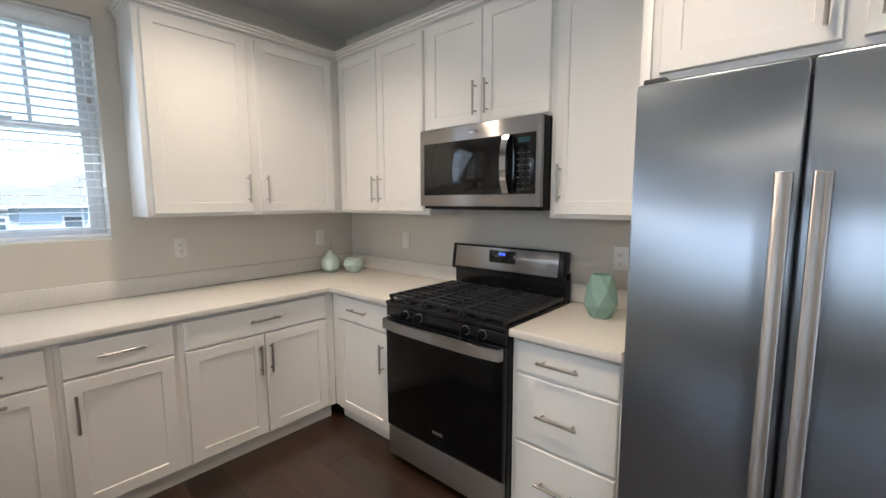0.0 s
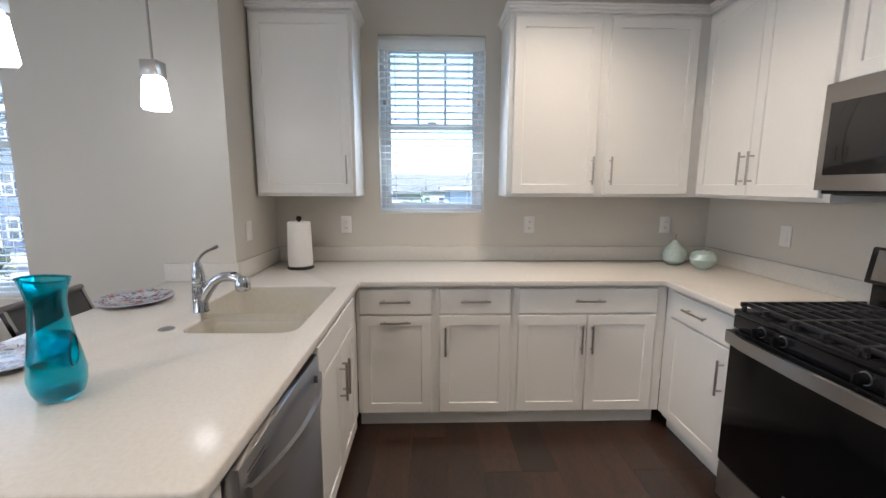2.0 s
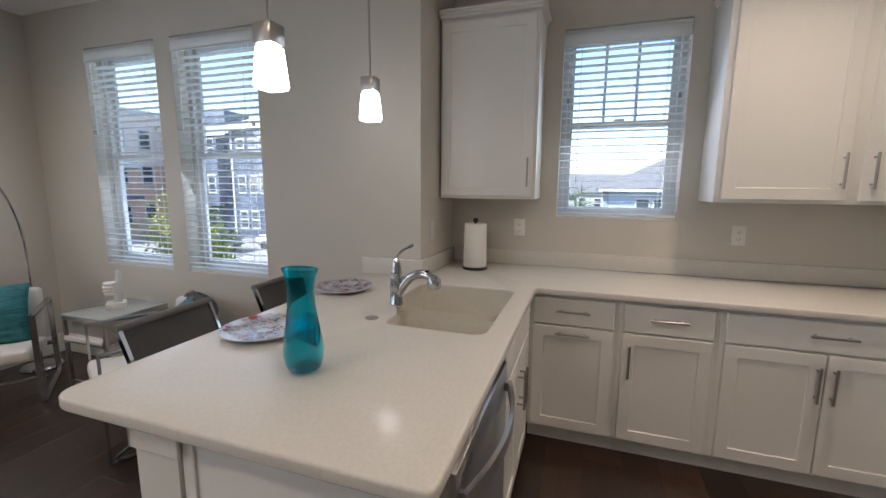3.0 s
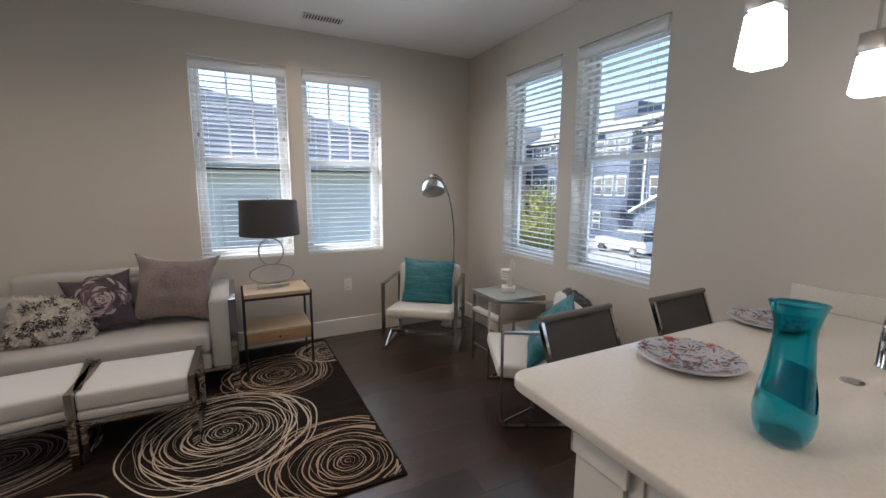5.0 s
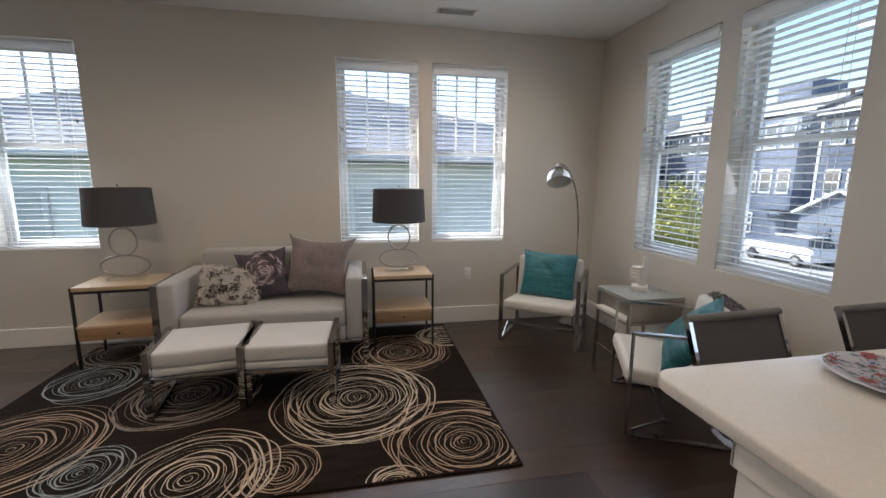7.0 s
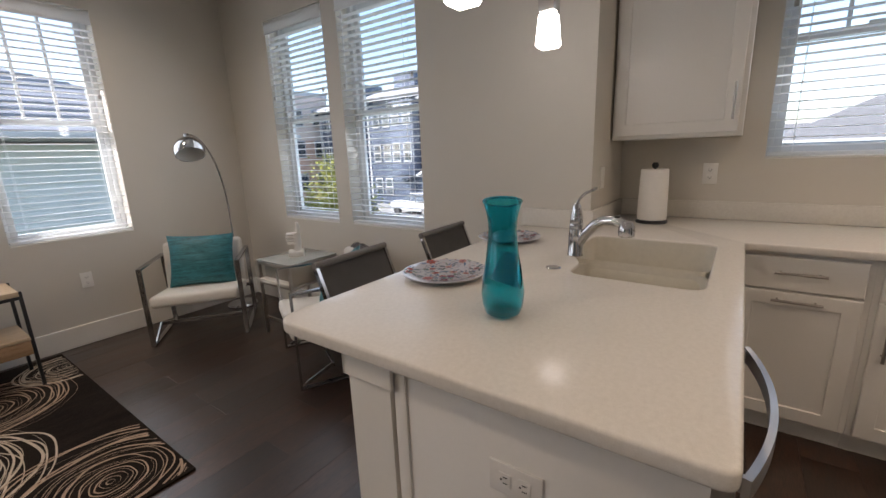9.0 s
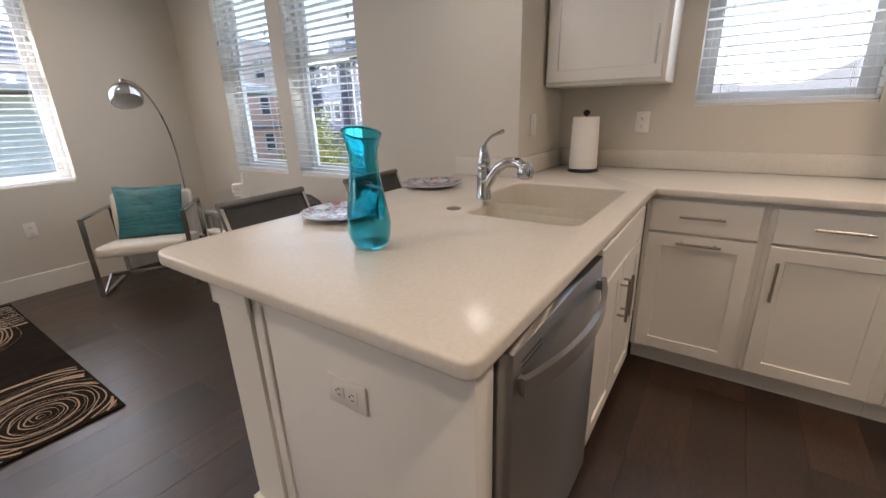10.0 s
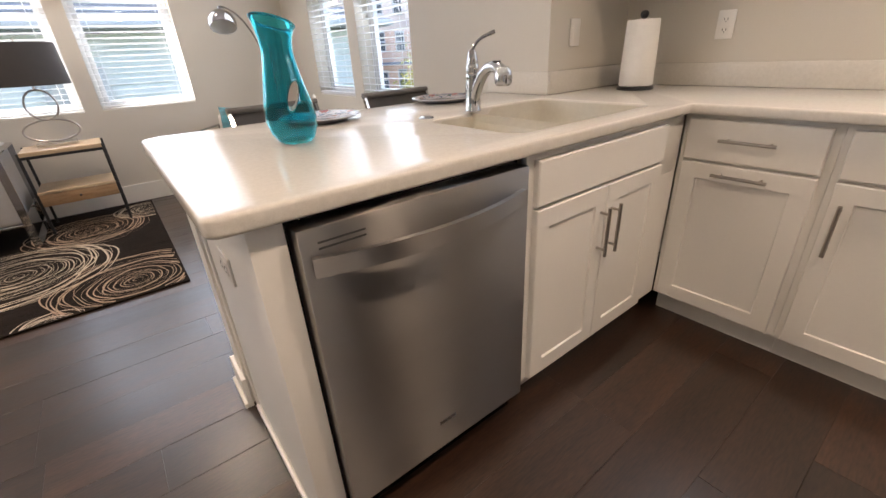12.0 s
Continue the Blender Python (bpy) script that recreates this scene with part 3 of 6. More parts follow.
part("lever", sweep([(0.0, 0, 0.205), (0.005, 0.005, 0.222), (0.014, 0.014, 0.238), (0.026, 0.026, 0.250), (0.040, 0.040, 0.257), (0.050, 0.050, 0.262)], 0.006, seg=10), CHROME, fc)
part("lever_tip", sweep([(0.044, 0.044, 0.259), (0.058, 0.058, 0.267)], 0.0075, seg=10), CHROME, fc)
cap = thing("sink_hole_cover", (1.413, -2.952, 0.914), "small round chrome cover on the worktop", "cover", "", 0)
part("cover", lathe(((0.0, 0.007), (0.016, 0.006), (0.026, 0.003), (0.028, 0.0), (0, 0)), 28), CHROME, cap)

# ---- kitchen: appliances ----
rg = thing("gas_range", (1.595, -0.33, 0), "freestanding stainless gas range with black glass oven door", "stove", "", None)
X0, X1 = 1.215, 1.975
part("body", boxes((X0, X1, -0.645, -0.03, 0.02, 0.895), r=0.002), BLACK, rg)
part("cooktop", boxes((X0 - 0.002, X1 + 0.002, -0.675, -0.075, 0.897, 0.921), r=0.006), BLACK, rg)
part("control_panel", boxes((X0, X1, -0.672, -0.646, 0.838, 0.896), r=0.006), BLACK, rg)
for x in (1.37, 1.468, 1.765, 1.86):
    k = part("knob", rod((x, -0.671, 0.868), (x, -0.70, 0.868), 0.019, 24, 0.016), BLACK, rg)
    part("grip", boxes((x - 0.004, x + 0.004, -0.715, -0.699, 0.851, 0.885), r=0.002), BLACK, k)
    part("collar", rod((x, -0.6715, 0.868), (x, -0.675, 0.868), 0.022, 24), STEEL_H, k)
od = part("oven_door", boxes((X0 + 0.001, X1 - 0.001, -0.675, -0.647, 0.215, 0.832), r=0.004), BLACK, rg)
part("glass", boxes((X0 + 0.004, X1 - 0.004, -0.679, -0.6755, 0.225, 0.772), r=0.001), OVENGLASS, od)
part("handle", sweep([(X0 + 0.012, -0.676, 0.803), (X0 + 0.014, -0.70, 0.803), (X0 + 0.12, -0.716, 0.803), (1.595, -0.722, 0.803), (X1 - 0.12, -0.716, 0.803), (X1 - 0.014, -0.70, 0.803), (X1 - 0.012, -0.676, 0.803)], 0.016, 0.052), STEEL_H, od, "wide curved stainless handle")
part("emblem", boxes((1.56, 1.625, -0.681, -0.6795, 0.293, 0.307), r=0.0005), STEEL_H, od)
part("drawer", boxes((X0 + 0.001, X1 - 0.001, -0.672, -0.646, 0.045, 0.208), r=0.004), STEEL_H, rg, "stainless storage drawer")
bg = part("backguard", boxes((X0 + 0.004, X1 - 0.004, -0.085, -0.022, 0.90, 1.07), r=0.004), BLACK, rg)


def tilted(bm, axis_y, axis_z, deg):
    bmesh.ops.rotate(bm, verts=bm.verts, cent=(0, axis_y, axis_z), matrix=Matrix.Rotation(radians(deg), 3, "X"))
    return bm


part("console", tilted(boxes((X0 + 0.004, X1 - 0.004, -0.125, -0.045, 1.035, 1.192), r=0.008), -0.12, 1.06, -8), BLACK, bg)
part("console_face", tilted(boxes((X0 + 0.035, X1 - 0.035, -0.129, -0.1255, 1.052, 1.180), r=0.001), -0.12, 1.06, -8), STEEL_H, bg, "brushed stainless console face")
part("display", tilted(boxes((1.503, 1.683, -0.132, -0.1295, 1.096, 1.168), r=0.001), -0.12, 1.06, -8), BLACKGLASS, bg)
part("clock", tilted(boxes(*[(1.577 + k * 0.010, 1.583 + k * 0.010, -0.1332, -0.1323, 1.140, 1.152) for k in range(4)]), -0.12, 1.06, -8), CLOCK, bg, "lit blue clock digits")
for cx in (1.345, 1.595, 1.845):
    gr = part("grate", boxes(*[(cx - 0.118, cx + 0.122, -0.630 + k * 0.0605 - 0.0055, -0.630 + k * 0.0605 + 0.0055, 0.934, 0.952) for k in range(9)], (cx - 0.126, cx - 0.112, -0.655, -0.106, 0.932, 0.952), (cx + 0.114, cx + 0.128, -0.655, -0.106, 0.932, 0.952), (cx - 0.005, cx + 0.007, -0.655, -0.106, 0.930, 0.948), r=0.003), BLACKIRON, rg, "cast iron grate")
    for a in (-0.112, 0.114):
        for b in (-0.645, -0.38, -0.115):
            part("foot", boxes((cx + a - 0.007, cx + a + 0.007, b - 0.007, b + 0.007, 0.9205, 0.936)), BLACKIRON, gr)
    for y in ((-0.50, -0.25) if cx != 1.595 else (-0.38,)):
        part("burner", lathe(((0.05, 0), (0.05, 0.006), (0.036, 0.009), (0.036, 0.014), (0.0, 0.015)), 24, (cx, y, 0.9205)), BLACKIRON, rg)

mw = thing("microwave_oven", (1.595, -0.2, 1.41), "stainless over-the-range microwave with black glass door", "microwave", "", None)
part("body", boxes((X0, X1, -0.365, -0.004, 1.41, 1.842), r=0.003), BLACK, mw)
md = part("door", boxes((X0, X1, -0.40, -0.366, 1.425, 1.842), r=0.005), STEEL_H, mw, "brushed stainless door frame")
part("glass", boxes((X0 + 0.035, 1.83, -0.404, -0.4005, 1.485, 1.765), r=0.001), BLACKGLASS, md)
part("control_panel", boxes((1.832, X1 - 0.022, -0.404, -0.4005, 1.485, 1.765), r=0.001), BLACKGLASS, mw)
KEYM = mat("grey key print", (0.07, 0.07, 0.07), 0.5, vary=0.05, bump=0)
tagged(part("keys", boxes(*[(1.855 + i * 0.028, 1.872 + i * 0.028, -0.4052, -0.4042, 1.505 + j * 0.028, 1.509 + j * 0.028) for i in range(3) for j in range(7)]), KEYM, mw, "rows of small grey key labels"), kind="stuff")
part("display", boxes((1.862, 1.925, -0.4052, -0.4042, 1.722, 1.745)), mat("dim display", (0.02, 0.06, 0.07), 0.1, bump=0), mw)
part("handle", sweep([(1.808, -0.405, 1.49), (1.808, -0.425, 1.495), (1.808, -0.447, 1.55), (1.808, -0.452, 1.625), (1.808, -0.447, 1.70), (1.808, -0.425, 1.755), (1.808, -0.405, 1.76)], 0.034, 0.012, up=(0, 1, 0)), CHROME, md, "curved chrome handle")
part("vent_grille", boxes(*[(X0 + 0.03 + k * 0.05, X0 + 0.07 + k * 0.05, -0.34, -0.20, 1.405, 1.4095) for k in range(14)]), RUBBER, mw)
part("emblem", boxes((1.565, 1.625, -0.402, -0.4005, 1.795, 1.808), r=0.0005), CHROME, md)

fr = thing("refrigerator", (2.94, -0.4, 0), "tall stainless side-by-side refrigerator with long bar handles", "refrigerator", "", None)
part("body", boxes((2.503, 3.405, -0.735, -0.03, 0.02, 1.757), r=0.003), mat("grey cabinet side", (0.10, 0.10, 0.105), 0.4, vary=0.05), fr)
for a, b, hx in ((2.503, 2.880, 2.852), (2.888, 3.407, 2.920)):
    dp = part("door", boxes((a, b, -0.82, -0.742, 0.075, 1.780), r=0.010), STEEL, fr, "brushed stainless door")
    part("handle", boxes((hx - 0.018, hx + 0.018, -0.885, -0.866, 0.42, 1.518), (hx - 0.012, hx + 0.012, -0.867, -0.8195, 0.45, 0.50), (hx - 0.012, hx + 0.012, -0.867, -0.8195, 1.443, 1.493), r=0.005), STEEL_H, dp, "long polished bar handle")
part("toe_grille", boxes((2.49, 3.39, -0.74, -0.70, 0.02, 0.07), r=0.003), RUBBER, fr)
part("hinge_cover", boxes((2.515, 2.575, -0.80, -0.70, 1.7805, 1.797), r=0.004), RUBBER, fr)

dw = thing("dishwasher", (1.80, -2.7, 0), "stainless dishwasher with a bowed handle under the bar", "dishwasher", "", None)
part("tub", boxes((1.497, 2.118, -3.03, -2.435, 0.10, 0.868), r=0.002), BLACK, dw)
dd = part("door", boxes((1.516, 2.117, -2.434, -2.376, 0.105, 0.858), r=0.005), STEEL_H, dw, "brushed stainless door")
part("handle", sweep([(1.826 + 0.276 * k / 9, -2.317 - 0.046 * (k / 9) ** 2, 0.788) for k in range(9, -10, -1)], 0.013, 0.038), STEEL_H, dd, "bowed stainless towel-bar handle")
for x in (1.562, 2.090):
    part("handle_post", boxes((x - 0.008, x + 0.008, -2.377, -2.360, 0.774, 0.802), r=0.002), STEEL_H, dd)
part("vent", boxes((1.985, 2.082, -2.3758, -2.375, 0.825, 0.829), (1.985, 2.082, -2.3758, -2.375, 0.813, 0.817)), SLOT, dd)
part("emblem", boxes((1.79, 1.845, -2.3758, -2.3748, 0.196, 0.208), r=0.0003), CHROME, dd)
part("toe_panel", boxes((1.510, 2.114, -2.47, -2.436, 0.0, 0.099), r=0.002), BLACK, dw)

# ---- kitchen: small things ----


def outlet(at, turn, rotate=0, rocker=False, label="white plastic duplex outlet plate on the wall"):
    o = thing("wall_outlet", at, label, "switch" if rocker else "outlet", "wall outlets", turn)
    bm = boxes((-0.036, 0.036, -0.006, 0, -0.058, 0.058), r=0.002)
    parts = [("plate", bm, PLASTIC)]
    if rocker:
        parts.append(("rocker", boxes((-0.016, 0.016, -0.009, -0.0062, -0.033, 0.033), r=0.001), PLASTIC))
    else:
        for s in (-0.021, 0.021):
            parts.append(("socket", boxes((-0.016, 0.016, -0.0085, -0.0062, s - 0.014, s + 0.014), r=0.001), PLASTIC))
            parts.append(("slots", boxes((-0.008, -0.006, -0.0092, -0.0086, s - 0.004, s + 0.006), (0.006, 0.008, -0.0092, -0.0086, s - 0.004, s + 0.006), (-0.002, 0.002, -0.0092, -0.0086, s - 0.010, s - 0.006)), SLOT))
    for name, b, m in parts:
        if rotate:
            bmesh.ops.rotate(b, verts=b.verts, cent=(0, 0, 0), matrix=Matrix.Rotation(radians(90), 3, "Y"))
        part(name, b, m, o)
    return o


for y in (-0.311, -1.285, -2.57):
    outlet((WEST_K + 0.0005, y, 1.170), 90)
outlet((0.667, NORTH - 0.0005, 1.165), 0, rocker=True, label="white plastic rocker switch plate on the wall")
outlet((2.216, NORTH - 0.0005, 1.165), 0)
outlet((0.45, STUB + 0.0005, 1.175), 180, rocker=True, label="white plastic rocker switch plate on the short wall")
outlet((2.1905, -2.729, 0.687), 90, rotate=1, label="white duplex outlet plate set sideways in the peninsula end")
outlet((1.965, SOUTH + 0.0005, 0.495), 180)
outlet((5.05, SOUTH + 0.0005, 0.47), 180)

tw = thing("paper_towel_holder", (0.262, -2.815, 0.914), "white paper towel roll on a black upright holder", "paper towels", "", 0)
part("base", lathe(((0, 0), (0.082, 0), (0.084, 0.006), (0.078, 0.014), (0, 0.016)), 36), BLACKIRON, tw)
part("roll", lathe(((0.02, 0.018), (0.074, 0.018), (0.076, 0.022), (0.074, 0.15), (0.070, 0.292), (0.068, 0.296), (0.02, 0.296)), 40), TOWEL, tw)
part("post", rod((0, 0, 0.012), (0, 0, 0.31), 0.006, 12), BLACKIRON, tw)
part("knob", lathe(((0, 0.30), (0.012, 0.302), (0.018, 0.314), (0.018, 0.322), (0.011, 0.332), (0, 0.334)), 20), BLACKIRON, tw)

pr = thing("ceramic_pear", (0.16, -0.32, 0.914), "pearly aqua glazed ceramic pear with a stem", "ornament", "ceramic fruit", 0)
pr.scale = (1.14, 1.14, 1.2)
part("body", lathe(((0, 0.0), (0.036, 0.002), (0.060, 0.022), (0.068, 0.052), (0.062, 0.080), (0.044, 0.102), (0.028, 0.116), (0.019, 0.130), (0.011, 0.139), (0, 0.139)), 36), CERAMIC, pr)
part("stem", sweep([(0, 0, 0.136), (0.002, 0, 0.152), (0.008, 0, 0.172)], 0.003, seg=8), NICKEL, pr)
ap = thing("ceramic_apple", (0.312, -0.22, 0.914), "pearly aqua glazed ceramic apple", "ornament", "ceramic fruit", 0)
ap.scale = (1.1, 1.1, 1.1)
part("body", lathe(((0, 0.004), (0.03, 0.0), (0.058, 0.022), (0.072, 0.055), (0.064, 0.09), (0.04, 0.107), (0.018, 0.105), (0, 0.093)), 36), CERAMIC, ap)
part("stem", sweep([(0, 0, 0.092), (0.002, 0, 0.105), (0.006, 0, 0.118)], 0.003, seg=8), NICKEL, ap)
vs = thing("faceted_vase", (2.205, -0.215, 0.914), "matte aqua ceramic vase with triangular facets", "vase", "", 12)
vs.scale = (1.08, 1.08, 1.08)
bm = bmesh.new()
levels = [(0.045, 0.0, 0), (0.074, 0.055, 0.5), (0.062, 0.125, 0), (0.045, 0.185, 0.5)]
rows = [[bm.verts.new((r * math.cos((k + o) * math.pi / 3), r * math.sin((k + o) * math.pi / 3), z)) for k in range(6)] for r, z, o in levels]
for q, (p, nxt) in enumerate(zip(rows, rows[1:])):
    for k in range(6):
        j = (k + 1) % 6
        if levels[q][2] == 0:
            bm.faces.new((p[k], p[j], nxt[k])), bm.faces.new((p[j], nxt[j], nxt[k]))
        else:
            bm.faces.new((p[k], p[j], nxt[j])), bm.faces.new((p[k], nxt[j], nxt[k]))
bm.faces.new(rows[0])
inner = [bm.verts.new((v.co.x * 0.86, v.co.y * 0.86, v.co.z)) for v in rows[-1]]
deep = [bm.verts.new((v.co.x * 0.8, v.co.y * 0.8, 0.08)) for v in inner]
for k in range(6):
    j = (k + 1) % 6
    bm.faces.new((rows[-1][k], rows[-1][j], inner[j], inner[k])), bm.faces.new((inner[k], inner[j], deep[j], deep[k]))
bm.faces.new(deep)
part("body", bm, MATTE_AQUA, vs, smooth=False)

# teal glass pitcher, flattened, pierced by a handle hole
vz = thing("glass_pitcher", (1.905, -2.905, 0.914), "transparent teal glass pitcher vase with a pierced handle hole", "vase", "", 25)


def pitcher(shrink, open_top):
    """The pitcher's closed body, drawn in by shrink."""
    keys = ((0.042, 0.037, 0.0), (0.056, 0.048, 0.010), (0.071, 0.054, 0.033), (0.077, 0.057, 0.064), (0.073, 0.052, 0.104), (0.060, 0.044, 0.152), (0.048, 0.0385, 0.198), (0.0425, 0.036, 0.232), (0.0435, 0.0375, 0.255), (0.049, 0.043, 0.276), (0.058, 0.050, 0.294))
    prof = []
    for p, q in zip(keys, keys[1:]):
        prof += [tuple(c + (d - c) * k / 3 for c, d in zip(p, q)) for k in range(3)]
    prof.append(keys[-1])
    rows = [(a, b, max(z, shrink * 2.2) if z < 0.05 else z) for a, b, z in prof]
    bm = lathe(((0, rows[0][2]), *[(1, z) for a, b, z in rows], (0, rows[-1][2])), 56)
    for v in bm.verts:
        a, b, z = min(rows, key=lambda q: abs(q[2] - v.co.z))
        v.co.x *= a - shrink
        v.co.y *= b - shrink
        v.co.x += 0.012 * math.sin(min(1, z / 0.30) * 2.4) - 0.004
        if z > 0.25:
            v.co.z += 0.30 * (v.co.x + 0.02) * (z - 0.25) / 0.042 + (0.03 if open_top and z > 0.28 else 0)
    return bm


def tunnel(grow):
    bm = bmesh.new()
    ring = [[bm.verts.new((0.0 + (0.013 + grow) * math.cos(a) - 0.30 * (0.036 + grow) * math.sin(a), y, 0.125 + (0.036 + grow) * math.sin(a))) for a in [k * 6.2832 / 32 for k in range(32)]] for y in (-0.12, 0.12)]
    for i in range(32):
        j = (i + 1) % 32
        bm.faces.new((ring[0][i], ring[0][j], ring[1][j], ring[1][i]))
    bm.faces.new(ring[0]), bm.faces.new(ring[1])
    bmesh.ops.rotate(bm, verts=bm.verts, cent=(0, 0, 0), matrix=Matrix.Rotation(radians(-44), 3, "Z"))
    bmesh.ops.translate(bm, verts=bm.verts, vec=(-0.010, 0.009, 0))
    return bm


def carved(a, b):
    """Body a less body b, both closed."""
    obs = []
    for bm in (a, b):
        bmesh.ops.recalc_face_normals(bm, faces=bm.faces)
        me = bpy.data.meshes.new("blank")
        bm.to_mesh(me)
        bm.free()
        ob = bpy.data.objects.new("blank", me)
        scene.collection.objects.link(ob)
        obs.append(ob)
    md_ = obs[0].modifiers.new("cut", "BOOLEAN")
    md_.operation, md_.object, md_.solver = "DIFFERENCE", obs[1], "EXACT"
    me = bpy.data.meshes.new_from_object(obs[0].evaluated_get(bpy.context.evaluated_depsgraph_get()))
    bm = bmesh.new()
    bm.from_mesh(me)
    for ob in obs:
        bpy.data.objects.remove(ob)
    return bm


part("body", carved(carved(pitcher(0, False), tunnel(0)), carved(pitcher(0.004, True), tunnel(0.004))), TEAL_GLASS, vz, "blown glass body")
lip = [(0.0046 + 0.056 * math.cos(a), 0.048 * math.sin(a), 0.294 + 0.30 * (0.0246 + 0.056 * math.cos(a))) for a in [k * 6.2832 / 48 for k in range(48)]]
part("rim", sweep(lip, 0.0032, seg=8, closed=True), TEAL_GLASS, vz, "thickened glass lip")


def plate(at, turn, seed):
    rnd = random.Random(seed)
    p = thing("dinner_plate", at, "round patterned dinner plate with red and blue florals", "plate", "plates on the bar", turn)
    part("dish", lathe(((0, 0.0), (0.09, 0.0), (0.10, 0.004), (0.148, 0.018), (0.150, 0.021), (0.147, 0.022), (0.10, 0.009), (0.09, 0.006), (0, 0.006)), 56), mat("white glaze", (0.54, 0.54, 0.59), 0.15, vary=0.03, bump=0), p)
    def lay(bm, pts, lift):
        vs_ = []
        for x, y in pts:
            d = math.hypot(x, y)
            rr = min(0.145, d)
            f = rr / max(1e-6, d)
            z = 0.0064 if rr < 0.09 else (0.0064 + (rr - 0.09) / 0.01 * 0.003 if rr < 0.10 else 0.0094 + (rr - 0.10) / 0.047 * 0.013)
            vs_.append(bm.verts.new((x * f, y * f, z + 0.0004 + lift)))
        bm.faces.new(vs_)

    def blade(cx, cy, turn_, ln, wd, bend=0.0):
        """A leaf or petal outline from its foot."""
        side = [(ln * k / 5, wd * math.sin(math.pi * min(1, k / 5) ** 0.8) / 2) for k in range(6)]
        loop = [(u, v + bend * u * u) for u, v in side] + [(u, -v + bend * u * u) for u, v in side[4:0:-1]]
        c, n = math.cos(turn_), math.sin(turn_)
        return [(cx + u * c - v * n, cy + u * n + v * c) for u, v in loop]

    prints = {k: bmesh.new() for k in ("slate", "green", "blue", "rose", "red", "plum")}
    count = 0
    for k in range(17):
        r0, a = (0.036 if k < 4 else 0.078 if k < 9 else 0.126) * rnd.uniform(0.9, 1.1), k * 2.39996 + rnd.uniform(-0.2, 0.2)
        cx, cy, big = r0 * math.cos(a), r0 * math.sin(a), rnd.uniform(0.013, 0.023)
        tone = ("red", "rose", "red", "plum", "rose")[k % 5]
        for j in range(7):
            count += 1
            lay(prints[tone], blade(cx, cy, j * 0.9 + a, big, big * 0.62), 0.00001 * count)
        count += 1
        lay(prints["plum" if tone != "plum" else "rose"], [(cx + 0.0045 * math.cos(q), cy + 0.0045 * math.sin(q)) for q in [i * 0.785 for i in range(8)]], 0.00001 * count)
        for j in range(8):
            count += 1
            t_ = a + rnd.uniform(-2.6, 2.6)
            lay(prints[("green", "slate", "blue")[(k + j) % 3]], blade(cx + big * math.cos(t_), cy + big * math.sin(t_), t_ + rnd.uniform(-0.6, 0.6), rnd.uniform(0.014, 0.030), rnd.uniform(0.005, 0.009), rnd.uniform(-9, 9)), 0.00001 * count)
    for k in range(300):
        count += 1
        r0, a = 0.143 * math.sqrt(rnd.random()), rnd.random() * 6.283
        lay(prints[("slate", "blue", "rose", "slate")[k % 4]], blade(r0 * math.cos(a), r0 * math.sin(a), rnd.random() * 6.283, rnd.uniform(0.008, 0.024), rnd.uniform(0.0018, 0.0035), rnd.uniform(-16, 16)), 0.00001 * count)
    tones = dict(slate=(0.11, 0.14, 0.17), green=(0.16, 0.23, 0.19), blue=(0.13, 0.20, 0.34), rose=(0.46, 0.24, 0.22), red=(0.36, 0.10, 0.085), plum=(0.20, 0.08, 0.13))
    for name, bm in prints.items():
        tagged(part("floral_print", bm, mat(name + " glaze", tones[name], 0.18, vary=0.2, scale=60, bump=0), p), kind="stuff")
    return p


plate((1.69, -3.245, 0.914), 20, 3)
plate((1.045, -3.315, 0.914), 140, 8)

SHADE = glow("lit frosted glass", (1.0, 0.93, 0.83), 3.5)


def pendant(x, y, label):
    p = thing("pendant_lamp", (x, y, CEIL_Z), label, "pendant lamp", "pendant lamps over the bar", 0)
    part("canopy", lathe(((0, 0), (0.06, 0), (0.06, -0.016), (0.054, -0.022), (0, -0.022)), 32), NICKEL, p)
    part("stem", rod((0, 0, -0.02), (0, 0, -0.80), 0.005, 10), NICKEL, p)
    part("cap", boxes((-0.034, 0.034, -0.034, 0.034, -0.862, -0.80), r=0.004), NICKEL, p, "square brushed nickel cap")
    bm = bmesh.new()
    lo, hi = [], []
    for w, z, out in ((0.033, -0.863, hi), (0.043, -0.995, lo)):
        for a, b in ((-1, -1), (1, -1), (1, 1), (-1, 1)):
            out.append(bm.verts.new((a * w, b * w, z)))
    bm.faces.new(hi), bm.faces.new(lo[::-1])
    for i in range(4):
        j = (i + 1) % 4
        bm.faces.new((hi[i], hi[j], lo[j], lo[i]))
    bmesh.ops.bevel(bm, geom=list(bm.edges), offset=0.008, segments=3, affect="EDGES")
    part("shade", bm, SHADE, p, "glowing frosted white glass shade")
    return p


pendant(1.73, -3.12, "pendant lamp with lit frosted glass shade over the bar")
pendant(1.06, -3.13, "pendant lamp with lit frosted glass shade near the wall")

CAN = glow("lit downlight lens", (1.0, 0.82, 0.62), 8.0)


